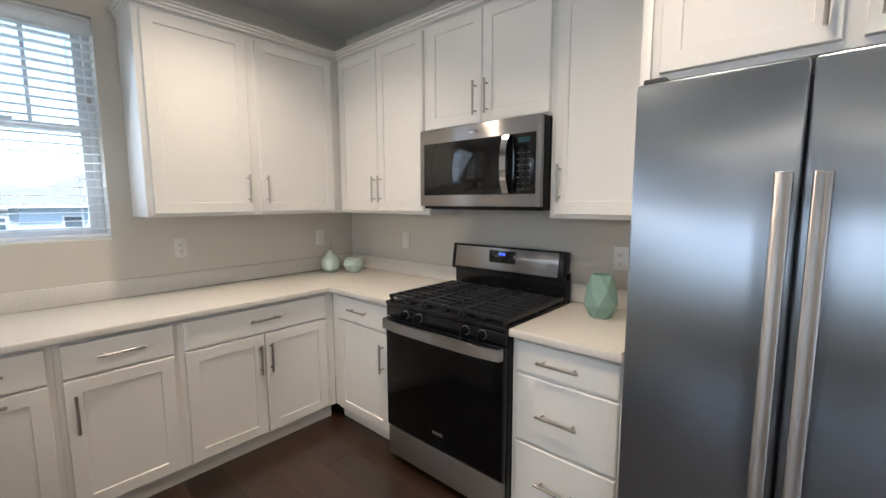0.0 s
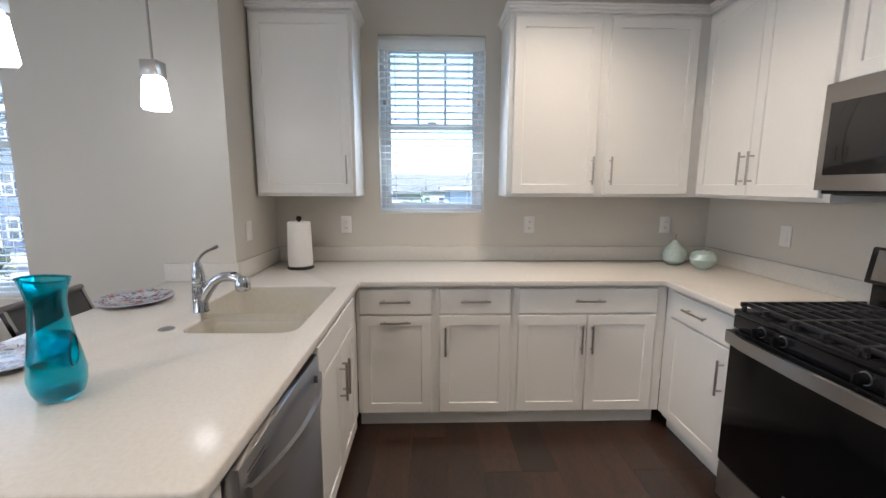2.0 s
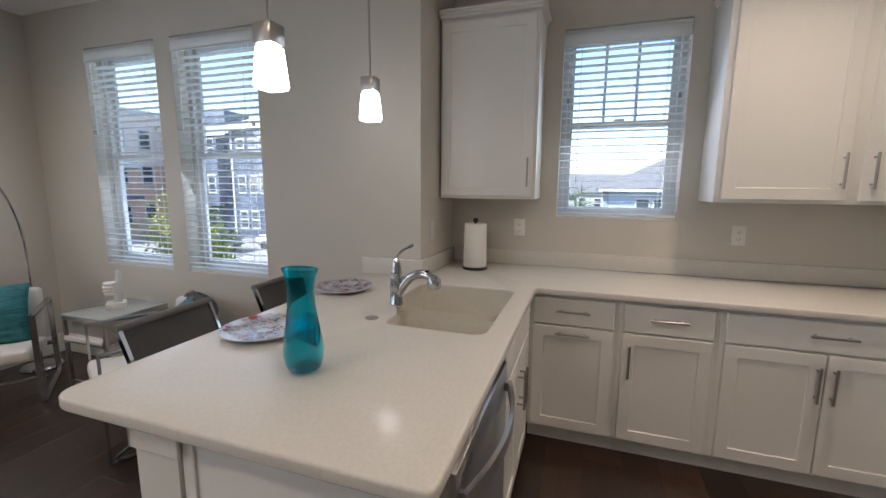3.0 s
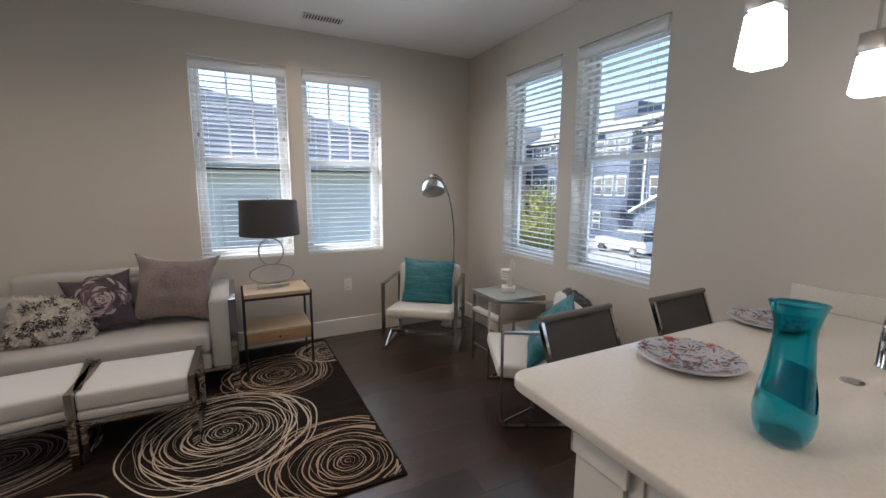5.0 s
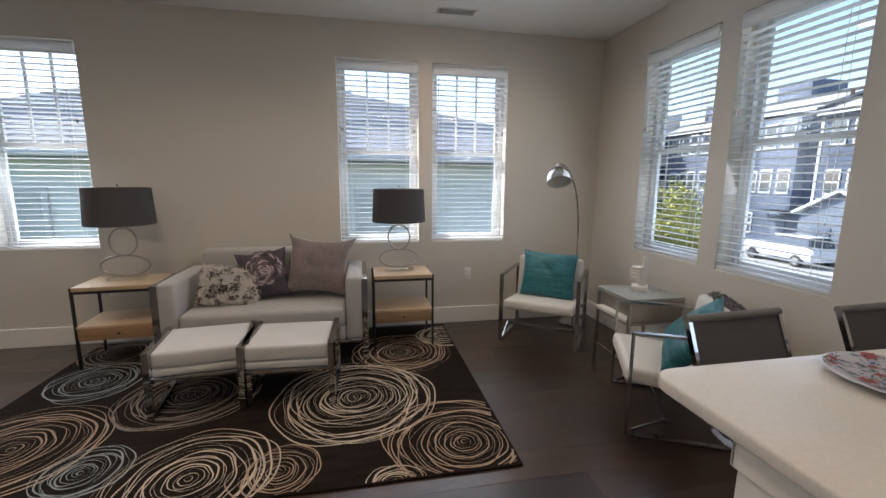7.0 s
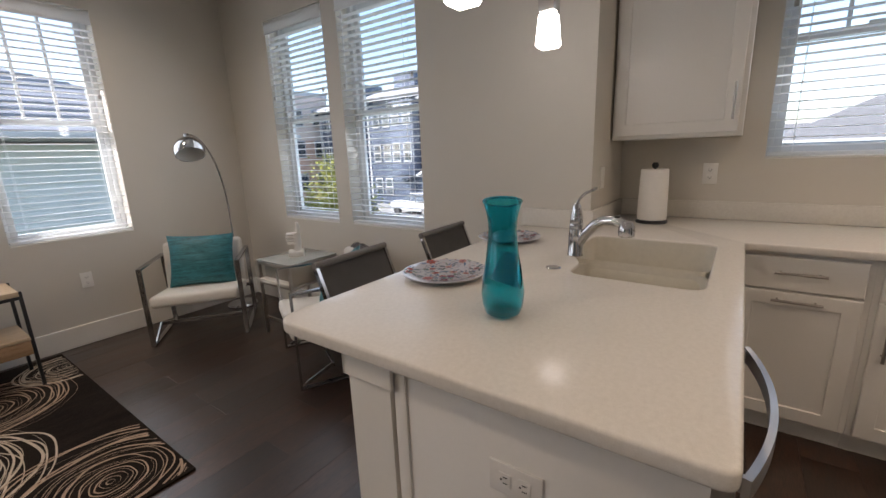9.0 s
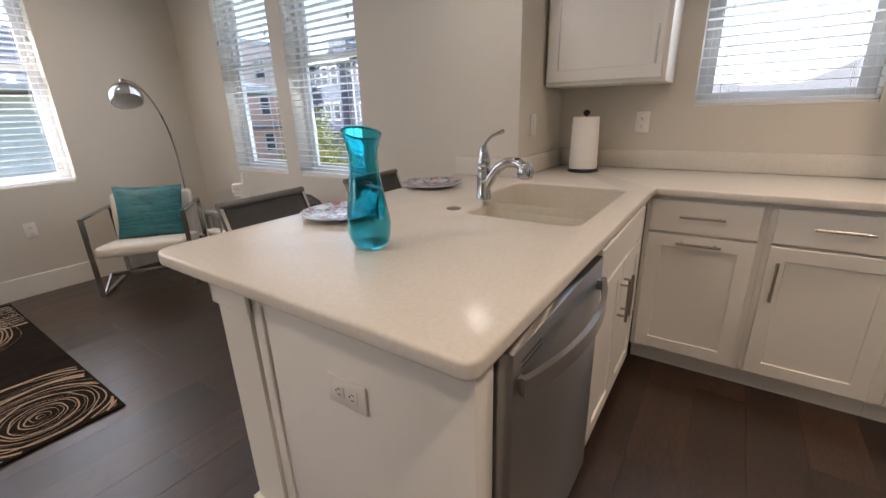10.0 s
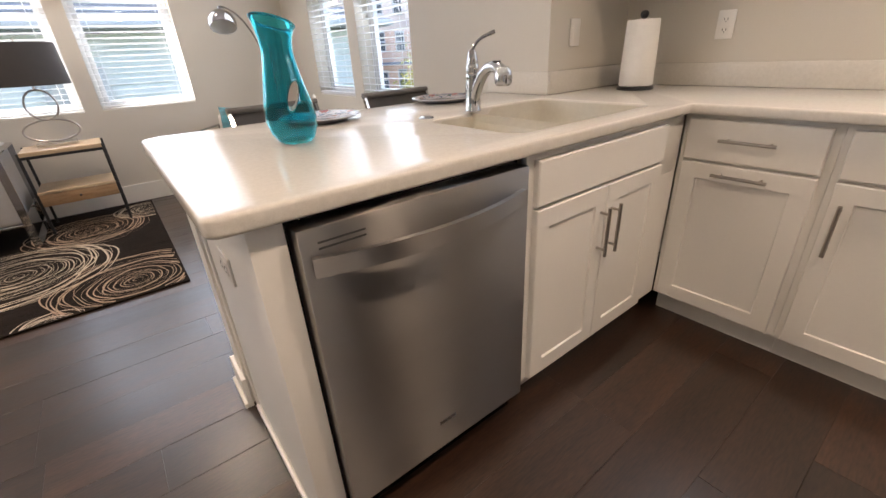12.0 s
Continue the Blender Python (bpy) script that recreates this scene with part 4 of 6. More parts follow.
def downlight(x, y, watts, wide=150):
    d = thing("downlight_or_fill", (x, y, CEIL_Z), "round white recessed ceiling downlight, lit, known fixture or added fill", "ceiling light", "downlights", 0)
    part("trim_ring", lathe(((0.079, -0.001), (0.105, -0.001), (0.103, -0.008), (0.082, -0.006), (0.079, -0.001)), 36), TRIM, d)
    part("lens", lathe(((0, -0.002), (0.078, -0.002), (0.078, -0.0005), (0, -0.0005)), 32), CAN, d, "glowing warm lens")
    lamp = new("downlight_or_fill_beam", bpy.data.lights.new("downlight_or_fill_beam", "AREA"))
    lamp.data.shape, lamp.data.size, lamp.data.energy, lamp.data.color, lamp.data.spread = "DISK", 0.15, watts, (1.0, 0.77, 0.53), radians(wide)
    lamp.matrix_world = pose(x, y, CEIL_Z - 0.012)
    return d


for x, y in ((1.0, -1.25), (2.5, -1.35)):
    downlight(x, y, 2.2, 125)
# Only the first is a known fixture; the other four are added fill lamps.
for x, y in ((2.24, -5.54), (4.2, -4.75), (3.4, -3.6), (5.6, -3.9), (5.2, -1.6)):
    downlight(x, y, 2.0)

vt = thing("ceiling_vent", (2.19, -6.05, CEIL_Z), "white slotted ceiling air register", "vent", "", 0)
part("frame", boxes((-0.16, 0.16, -0.065, -0.052, -0.008, -0.0005), (-0.16, 0.16, 0.052, 0.065, -0.008, -0.0005), (-0.16, -0.147, -0.052, 0.052, -0.008, -0.0005), (0.147, 0.16, -0.052, 0.052, -0.008, -0.0005), r=0.002), TRIM, vt)
part("backing", boxes((-0.147, 0.147, -0.052, 0.052, -0.002, -0.0005)), SLOT, vt)
for k in range(13):
    x = -0.135 + k * 0.0225
    bm = boxes((x - 0.006, x + 0.006, -0.05, 0.05, -0.0065, -0.0045))
    bmesh.ops.rotate(bm, verts=bm.verts, cent=(x, 0, -0.0055), matrix=Matrix.Rotation(radians(25), 3, "Y"))
    part("slat", bm, TRIM, vt)

# ---- living area: materials ----
SOFA = mat("light grey weave", (0.40, 0.395, 0.385), 0.85, spec=0.2, vary=0.08, scale=14, fine=500, bump=0.5, sheen=0.3)
OTTO = mat("pale linen weave", (0.55, 0.55, 0.545), 0.85, spec=0.2, vary=0.05, scale=12, fine=500, bump=0.4, sheen=0.2)
CREAM = mat("cream upholstery", (0.66, 0.63, 0.57), 0.8, vary=0.05, scale=10, fine=300, bump=0.3, sheen=0.2)
TEAL = mat("teal satin", (0.004, 0.075, 0.10), 0.36, vary=0.45, scale=7, fine=30, bump=0.5, stretch=(1, 1, 9), color2=(0.05, 0.27, 0.31))
TAUPE = mat("taupe velvet", (0.13, 0.10, 0.095), 0.7, vary=0.3, scale=5, fine=90, bump=0.2, color2=(0.25, 0.20, 0.19), sheen=0.5)
PLUM = mat("dark plum satin", (0.045, 0.032, 0.045), 0.5, vary=0.4, scale=10, fine=60, bump=0.2)
PLUM_PALE = mat("pale plum print", (0.36, 0.29, 0.31), 0.55, vary=0.4, scale=20, fine=90, bump=0.2)
PLUM_MID = mat("mauve petal print", (0.13, 0.095, 0.105), 0.8, vary=0.35, scale=40, fine=300, bump=0.05)
FUR_W = mat("white faux fur", (0.66, 0.62, 0.57), 0.9, vary=0.12, scale=30, fine=200, bump=0.4)
FUR_B = mat("dark faux fur", (0.06, 0.05, 0.05), 0.9, vary=0.3, scale=30, fine=200, bump=0.4)
FUR_G = mat("grey faux fur", (0.16, 0.145, 0.14), 0.9, vary=0.4, scale=25, fine=200, bump=0.5)
OAK = mat("light oak", (0.52, 0.38, 0.24), 0.45, vary=0.18, scale=4, fine=60, bump=0.1, stretch=(1, 9, 9), color2=(0.62, 0.48, 0.32))
KNOTTY = mat("knotty pine", (0.34, 0.20, 0.10), 0.5, vary=0.3, scale=7, fine=50, bump=0.12, stretch=(1, 8, 8), color2=(0.45, 0.29, 0.16))
IRON = mat("black powder coat", (0.015, 0.015, 0.016), 0.4, vary=0.15)
DRUM = mat("charcoal drum fabric", (0.058, 0.056, 0.058), 0.85, vary=0.12, scale=20, fine=600, bump=0.4)
RUG = mat("dark brown pile", (0.008, 0.0055, 0.0045), 0.95, vary=0.5, scale=9, fine=250, bump=0.6, stretch=(0.5, 2.2, 1), color2=(0.026, 0.019, 0.015), spec=0.1, sheen=0.0)
SWIRLS = (mat("cream pile", (0.50, 0.42, 0.32), 0.95, vary=0.25, scale=9, fine=250, bump=0.6), mat("tan pile", (0.36, 0.26, 0.18), 0.95, vary=0.25, scale=9, fine=250, bump=0.6), mat("grey blue pile", (0.24, 0.27, 0.27), 0.95, vary=0.25, scale=9, fine=250, bump=0.6), mat("taupe pile", (0.20, 0.165, 0.135), 0.95, vary=0.25, scale=9, fine=250, bump=0.6))
MESH = mat("grey mesh sling", (0.17, 0.16, 0.15), 0.65, vary=0.15, scale=12, fine=700, bump=0.5)
PLASTER = mat("white plaster", (0.74, 0.71, 0.66), 0.6, vary=0.04, scale=14, bump=0.1)
CHAMPAGNE = mat("satin champagne metal", (0.40, 0.365, 0.32), 0.34, 0.8, vary=0.06, scale=8, fine=160, bump=0.02)
TABLEGLASS = mat("smoked glass top", (0.36, 0.38, 0.36), 0.06, vary=0.1, bump=0, spec=0.8)

# Chrome darkened and roughened to subdue window reflections on the armchairs.
DULL_CHROME = mat("dulled chrome", (0.40, 0.40, 0.405), 0.2, 1.0, vary=0.05, bump=0)

# ---- rug ----
rug = thing("area_rug", (3.66, -5.33, 0.0), "dark brown area rug with cream and grey swirling circles", "rug", "", None)
RX0, RX1, RY0, RY1, RZ = 2.218, 5.15, -6.335, -4.273, 0.011
part("backing", boxes((RX0, RX1, RY0, RY1, 0.0005, RZ), r=0.003), RUG, rug)


def swirl(cx, cy, radius, kind, seed, turns, width=0.008, squash=1.0):
    """Loose hand-drawn rings, cut off at the rug's edge."""
    rnd = random.Random(seed)
    bm = bmesh.new()
    n = 72
    for k in range(turns):
        r = radius * ((k + 0.6) / turns) ** 0.9
        ox, oy = rnd.uniform(-1, 1) * 0.04 * r / radius ** 0.5, rnd.uniform(-1, 1) * 0.04 * r / radius ** 0.5
        ph, am = rnd.uniform(0, 6.28), rnd.uniform(0.02, 0.075)
        ph2 = rnd.uniform(0, 6.28)
        ring = []
        w0 = width * rnd.uniform(0.55, 1.1) * (0.65 + 0.5 * k / turns)
        gap = rnd.uniform(0, 6.28)
        for i in range(n + 1):
            a = 2 * math.pi * i / n
            q = r * (1 + am * math.sin(2 * a + ph) + am * 0.7 * math.sin(3 * a + ph2) + 0.016 * math.sin(7 * a + ph))
            w = w0 * (0.85 + 0.6 * math.sin(a * 1.0 + gap))
            d = Vector((math.cos(a), math.sin(a) * squash))
            ring.append([Vector((cx + ox, cy + oy)) + d * (q + s * w) for s in (-0.5, 0.5)])
        for p, q in zip(ring, ring[1:]):
            if all(RX0 + 0.006 < v.x < RX1 - 0.006 and RY0 + 0.006 < v.y < RY1 - 0.006 for v in (*p, *q)):
                z = RZ + 0.0012 + 0.00005 * (seed % 17) + 0.000004 * k
                bm.faces.new([bm.verts.new((v.x, v.y, z)) for v in (p[0], p[1], q[1], q[0])])
    return tagged(part("swirl", bm, SWIRLS[kind], rug), kind="stuff")


for i, (x, y, r, kind, turns) in enumerate(((3.04, -5.08, 0.50, 0, 19), (2.465, -4.50, 0.42, 1, 15), (2.68, -5.74, 0.38, 1, 14), (4.08, -5.30, 0.42, 3, 17), (3.80, -4.46, 0.38, 0, 12), (3.40, -4.44, 0.20, 1, 8),
                                            (4.80, -5.62, 0.30, 2, 11), (4.78, -4.86, 0.42, 1, 12), (4.32, -4.60, 0.20, 2, 8), (4.90, -6.12, 0.30, 3, 10), (2.27, -6.05, 0.24, 0, 9), (3.60, -5.98, 0.30, 2, 9), (2.85, -4.25, 0.14, 0, 5))):
    swirl(x, y, r, kind, 11 + i, int(turns * 1.6), 0.0078 if kind in (0, 1) else 0.0068)

# ---- cushions ----


def cushion(w, h, t, seed=0, pinch=0.14, n=26):
    """A stuffed square cushion standing in the x-z plane, base at z 0."""
    rnd = random.Random(seed)
    bm = bmesh.new()
    sides = []
    for s in (-1, 1):
        grid = []
        for i in range(n + 1):
            row = []
            for j in range(n + 1):
                u, v = 2 * i / n - 1, 2 * j / n - 1
                k = 1 - pinch * (1 - abs(u) ** 2.2) * abs(v) ** 3
                k2 = 1 - pinch * (1 - abs(v) ** 2.2) * abs(u) ** 3
                x, z = u * w / 2 * k2, v * h / 2 * k
                d = (max(0, 1 - u ** 2) * max(0, 1 - v ** 2)) ** 0.42
                d += (0.16 * noise.noise(Vector((u * 2.2 + seed, v * 2.2, s))) + 0.07 * noise.noise(Vector((u * 6 + seed, v * 5, s + 4)))) * d
                row.append(bm.verts.new((x, s * t / 2 * d, z + h / 2)))
            grid.append(row)
        for i in range(n):
            for j in range(n):
                f = (grid[i][j], grid[i + 1][j], grid[i + 1][j + 1], grid[i][j + 1])
                bm.faces.new(f if s < 0 else f[::-1])
    bmesh.ops.remove_doubles(bm, verts=bm.verts, dist=0.0004)
    return bm


def tufts(bm_from, count, length, seed, width=0.004, pick=None):
    """Short bent fur strands over a body."""
    rnd = random.Random(seed)
    bm_from.faces.ensure_lookup_table()
    bm = bmesh.new()
    faces = bm_from.faces
    for _ in range(count):
        f = faces[rnd.randrange(len(faces))]
        c = f.calc_center_median()
        if pick and not pick(c):
            continue
        c = c + Vector((rnd.uniform(-1, 1), rnd.uniform(-0.2, 0.2), rnd.uniform(-1, 1))) * 0.012
        nn = f.normal
        d = (nn + Vector((rnd.uniform(-0.9, 0.9), rnd.uniform(-0.4, 0.4), rnd.uniform(-1.1, 0.4)))).normalized()
        s = d.cross(nn + Vector((0.01, 0.02, 0.03))).normalized() * width
        l = length * rnd.uniform(0.6, 1.2)
        v = [bm.verts.new(p) for p in (c - s, c + s, c + d * l * 0.6 + s * 0.7, c + d * l * 0.6 - s * 0.7, c + d * l - nn * l * 0.15)]
        bm.faces.new(v[:4]), bm.faces.new((v[3], v[2], v[4]))
    return bm


# ---- sofa ----
so = thing("loveseat", (3.68, -5.95, 0), "light grey fabric loveseat with chrome side frames", "sofa", "", 180)
SWD, SDP = 1.40, 0.70
hw = SWD / 2
part("seat_base", box(-hw + 0.13, hw - 0.13, -0.34, 0.27, 0.19, 0.31, 0.02, 3), SOFA, so)
part("seat_cushion", box(-hw + 0.135, hw - 0.135, -0.365, 0.20, 0.312, 0.455, 0.035, 4), SOFA, so)
part("backrest", box(-hw + 0.13, hw - 0.13, 0.15, 0.34, 0.312, 0.83, 0.04, 4), SOFA, so)
for s in (-1, 1):
    a, b = sorted((s * hw, s * (hw - 0.128)))
    part("arm", box(a, b, -0.34, 0.34, 0.19, 0.68, 0.025, 3), SOFA, so)
    x = s * (hw + 0.012)
    part("side_frame", sweep([(x, -0.335, 0.012), (x, 0.335, 0.012), (x, 0.335, 0.66), (x, -0.335, 0.66)], 0.012, 0.045, closed=True, up=(1, 0, 0)), CHROME, so, "polished chrome frame")
for z in ((-0.30), 0.30):
    part("cross_rail", boxes((-hw, hw, z - 0.015, z + 0.015, 0.165, 0.188), r=0.003), CHROME, so)

q = thing("throw_pillow", (3.37, -5.955, 0.458), "large taupe velvet throw pillow leaning on the sofa arm", "pillow", "sofa pillows", 0)
q.matrix_basis = pose(3.35, -5.89, 0.470, -20, 4, 172)
part("cover", cushion(0.55, 0.50, 0.19, 1, 0.2), TAUPE, q)
q = thing("throw_pillow", (3.73, -5.92, 0.458), "dark plum throw pillow with a large grey-mauve flower print", "pillow", "sofa pillows", 0)
q.matrix_basis = pose(3.715, -5.90, 0.455, -15, -8, 184)
part("cover", cushion(0.39, 0.40, 0.15, 2), PLUM, q)
rnd = random.Random(5)
for tone, count in ((PLUM_MID, 60), (PLUM_PALE, 46)):
    bm = bmesh.new()
    for k in range(count):
        lay = k % 5
        a, r = rnd.uniform(0, 6.28), (0.012, 0.04, 0.07, 0.10, 0.135)[lay] * rnd.uniform(0.75, 1.2)
        cx, cz, sz = r * math.cos(a) + 0.01, 0.225 + r * math.sin(a), rnd.uniform(0.013, 0.024) + 0.05 * r
        tang = a + 1.57 + rnd.uniform(-0.5, 0.5)
        pts = []
        for j in range(14):
            b_ = j * 6.283 / 14
            e = sz * 1.35 * math.cos(b_) * (1 + 0.12 * math.sin(5 * b_ + k))
            f = sz * (0.30 + 0.12 * math.sin(3 * b_ + k)) * math.sin(b_) + 0.45 * sz * math.cos(b_) ** 2
            x_, z_ = cx + e * math.cos(tang) - f * math.sin(tang), cz + e * math.sin(tang) + f * math.cos(tang)
            y_ = -0.084 * (max(0, 1 - (x_ / 0.195) ** 2) * max(0, 1 - ((z_ - 0.20) / 0.20) ** 2)) ** 0.42 - 0.004 - 0.0001 * k - (0.002 if tone is PLUM_PALE else 0)
            pts.append(bm.verts.new((x_, y_, z_)))
        bm.faces.new(pts)
    tagged(part("flower_print", bm, tone, q, "ruffled grey-mauve petals"), kind="stuff")
q = thing("throw_pillow", (4.02, -5.85, 0.458), "white and black speckled faux-fur throw pillow", "pillow", "sofa pillows", 0)
q.matrix_basis = pose(3.985, -5.80, 0.445, -26, 8, 186)
base = cushion(0.43, 0.31, 0.15, 3, 0.05)
fur1 = tufts(base, 9000, 0.020, 4, 0.0035)
fur2 = tufts(base, 9000, 0.024, 9, 0.004, lambda c: noise.noise(c * 21) > 0.16)
part("cover", base, FUR_W, q)
tagged(part("fur", fur1, FUR_W, q), kind="stuff")
tagged(part("dark_fur", fur2, FUR_B, q), kind="stuff")

# ---- ottomans ----


def ottoman(at, turn):
    o = thing("ottoman", at, "pale grey cube ottoman on a polished chrome frame", "ottoman", "ottomans before the sofa", turn)
    w, d = 0.255, 0.215
    part("seat", box(-w + 0.012, w - 0.012, -d, d, 0.30, 0.40, 0.02, 4), OTTO, o)
    part("lower_cushion", box(-w + 0.012, w - 0.012, -d, d, 0.252, 0.302, 0.015, 3), OTTO, o)
    for s in (-1, 1):
        x = s * (w + 0.006)
        part("side_frame", sweep([(x, -d - 0.005, 0.014), (x, d + 0.005, 0.014), (x, d + 0.005, 0.395), (x, -d - 0.005, 0.395)], 0.028, 0.034, closed=True, up=(1, 0, 0)), CHROME, o, "flat polished chrome loop")
    for y in (-d + 0.01, d - 0.01):
        part("rail", boxes((-w, w, y - 0.012, y + 0.012, 0.225, 0.25), r=0.002), CHROME, o)
    return o


ottoman((3.965, -5.27, RZ + 0.002), 187)
ottoman((3.435, -5.245, RZ + 0.002), 178)

# ---- end tables and lamps ----


def end_table(at, turn, w, d):
    t = thing("end_table", at, "light oak end table with black iron legs and a drawer shelf", "end table", "end tables", turn)
    x, y, h = w / 2, d / 2, 0.615
    part("tabletop", boxes((-x, x, -y, y, h - 0.03, h), r=0.002), OAK, t)
    for sx in (-1, 1):
        for sy in (-1, 1):
            cx, cy = sx * (x + 0.006), sy * (y - 0.012)
            part("leg", boxes((cx - 0.009, cx + 0.009, cy - 0.009, cy + 0.009, 0, h - 0.002), r=0.002), IRON, t)
    for sy in (-1, 1):
        part("rail", boxes((-x, x, sy * (y - 0.008) - 0.008, sy * (y - 0.008) + 0.008, h - 0.05, h - 0.0305), r=0.001), IRON, t)
    part("shelf", boxes((-x, x, -y, y, 0.305, 0.325), r=0.002), OAK, t)
    dr = part("drawer", boxes((-x + 0.004, x - 0.004, -y + 0.002, y - 0.01, 0.215, 0.304), r=0.002), KNOTTY, t, "knotty wood drawer front")
    part("knob", rod((0, -y + 0.002, 0.26), (0, -y - 0.012, 0.26), 0.008, 12), IRON, dr)
    return t


def table_lamp(at, turn, label):
    l = thing("table_lamp", at, label, "table lamp", "table lamps", turn)
    part("base", boxes((-0.12, 0.12, -0.055, 0.055, 0, 0.028), r=0.004), ACRYLIC_T, l, "clear acrylic block")
    for r1, r2, zc, nm in ((0.165, 0.078, 0.11, "lower_ring"), (0.092, 0.105, 0.292, "upper_ring")):
        part(nm, sweep([(r1 * math.cos(a), 0, zc + r2 * math.sin(a)) for a in [k * 6.2832 / 40 for k in range(40)]], 0.0068, seg=10, closed=True, up=(0, 1, 0)), NICKEL, l, "brushed nickel ring")
    part("neck", rod((0, 0, 0.395), (0, 0, 0.50), 0.007, 10), NICKEL, l)
    part("shade", lathe(((0.222, 0.425), (0.225, 0.427), (0.212, 0.697), (0.208, 0.699), (0.207, 0.693), (0.218, 0.430), (0.222, 0.425)), 56), DRUM, l, "charcoal drum shade")
    part("spider", boxes((-0.209, 0.209, -0.003, 0.003, 0.683, 0.687), (-0.003, 0.003, -0.209, 0.209, 0.678, 0.6825)), NICKEL, l)
    part("bulb", lathe(((0, 0.50), (0.014, 0.50), (0.016, 0.53), (0.03, 0.57), (0.026, 0.60), (0, 0.612)), 20), PLASTIC, l)
    part("harp", rod((0, 0, 0.60), (0, 0, 0.705), 0.003, 8), NICKEL, l)
    part("finial", lathe(((0, 0.70), (0.009, 0.702), (0.006, 0.712), (0.011, 0.722), (0, 0.735)), 14), NICKEL, l)
    return l


end_table((2.648, -6.03, RZ), 180, 0.475, 0.36)
end_table((4.76, -6.03, RZ), 184, 0.52, 0.38)
table_lamp((2.665, -6.05, 0.615 + RZ), 180, "table lamp with charcoal drum shade and nickel rings")
table_lamp((4.755, -6.05, 0.615 + RZ), 184, "table lamp with charcoal drum shade on oak table")

# ---- armchairs ----


def armchair(at, turn, label):
    """Facing local -y; a chrome flat-bar frame with padded seat and back."""
    c = thing("armchair", at, label, "armchair", "chrome armchairs", turn)
    w, d = 0.32, 0.285
    for s in (-1, 1):
        x = s * w
        part("side_frame", sweep([(x, -d, 0.012), (x, d, 0.012), (x, d - 0.03, 0.60), (x, -d, 0.60)], 0.013, 0.032, closed=True, up=(1, 0, 0)), DULL_CHROME, c, "polished flat chrome loop")
    part("front_rail", boxes((-w, w, -d + 0.19, -d + 0.205, 0.10, 0.13), r=0.002), DULL_CHROME, c)
    part("brace", sweep([(-w + 0.012, -d + 0.03, 0.03), (-w + 0.012, -d + 0.20, 0.12)], 0.012, 0.02), DULL_CHROME, c)
    part("brace", sweep([(w - 0.012, -d + 0.03, 0.03), (w - 0.012, -d + 0.20, 0.12)], 0.012, 0.02), DULL_CHROME, c)
    part("rear_rail", boxes((-w, w, d - 0.03, d - 0.016, 0.24, 0.27), r=0.002), DULL_CHROME, c)
    bm = box(-w + 0.025, w - 0.025, -d - 0.02, d - 0.09, 0.30, 0.39, 0.03, 4)
    bmesh.ops.rotate(bm, verts=bm.verts, cent=(0, -d, 0.34), matrix=Matrix.Rotation(radians(-6), 3, "X"))
    part("seat", bm, CREAM, c, "cream padded seat")
    bm = box(-w + 0.025, w - 0.025, d - 0.16, d - 0.075, 0.30, 0.70, 0.035, 4)
    bmesh.ops.rotate(bm, verts=bm.verts, cent=(0, d - 0.10, 0.32), matrix=Matrix.Rotation(radians(-9), 3, "X"))
    part("backrest", bm, CREAM, c, "cream padded back")
    return c


def stand(at, turn, y, lift, lean, tilt):
    """The pose of a cushion set in a chair at `at`, `y` behind the chair's middle."""
    return pose(*at, 0, 0, turn) @ pose(0, y, lift, lean, tilt, 0)


C1 = (1.369, -5.901, 0)
armchair(C1, 180 - 36.4, "cream armchair with flat chrome frame in the corner")
q = thing("throw_pillow", (0, 0, 0), "teal satin throw pillow standing in the corner armchair", "pillow", "teal pillows")
q.matrix_basis = stand(C1, 180 - 36.4, 0.035, 0.35, -12, 2)
part("cover", cushion(0.49, 0.42, 0.14, 6, 0.07), TEAL, q)
C2 = (1.162, -4.566, 0)
armchair(C2, 63.4, "cream armchair with flat chrome frame by the bar")
q = thing("throw_pillow", (0, 0, 0), "teal satin throw pillow slumped in the armchair", "pillow", "teal pillows")
q.matrix_basis = pose(*C2, 0, 0, 63.4) @ pose(0.10, -0.085, 0.42, -40) @ pose(0, 0, 0, 0, 22, 0)
part("cover", cushion(0.43, 0.41, 0.15, 7), TEAL, q)
q = thing("fur_throw", (0, 0, 0), "grey faux-fur throw bunched over the armchair back", "throw")
q.matrix_basis = stand(C2, 63.4, 0.27, 0.535, -8, 0) @ pose(-0.13, 0.0, 0)
base = cushion(0.40, 0.17, 0.17, 8, 0.02)
fur1 = tufts(base, 7500, 0.015, 21)
part("body", base, FUR_G, q)
tagged(part("fur", fur1, FUR_G, q), kind="stuff")

# ---- glass side table with the hand sculpture ----
gt = thing("side_table", (0.96, -5.15, 0), "small chrome side table with glass top and drawer box", "side table", "", None)
GX0, GX1, GY0, GY1, GZ = 0.75, 1.185, -5.37, -4.97, 0.60
part("tabletop", boxes((GX0, GX1, GY0, GY1, GZ - 0.012, GZ), r=0.002), TABLEGLASS, gt, "reflective glass top")
part("top_frame", boxes((GX0, GX1, GY0, GY0 + 0.018, GZ - 0.034, GZ - 0.0125), (GX0, GX1, GY1 - 0.018, GY1, GZ - 0.034, GZ - 0.0125), (GX0, GX0 + 0.018, GY0 + 0.018, GY1 - 0.018, GZ - 0.034, GZ - 0.0125), (GX1 - 0.018, GX1, GY0 + 0.018, GY1 - 0.018, GZ - 0.034, GZ - 0.0125), r=0.001), NICKEL, gt)
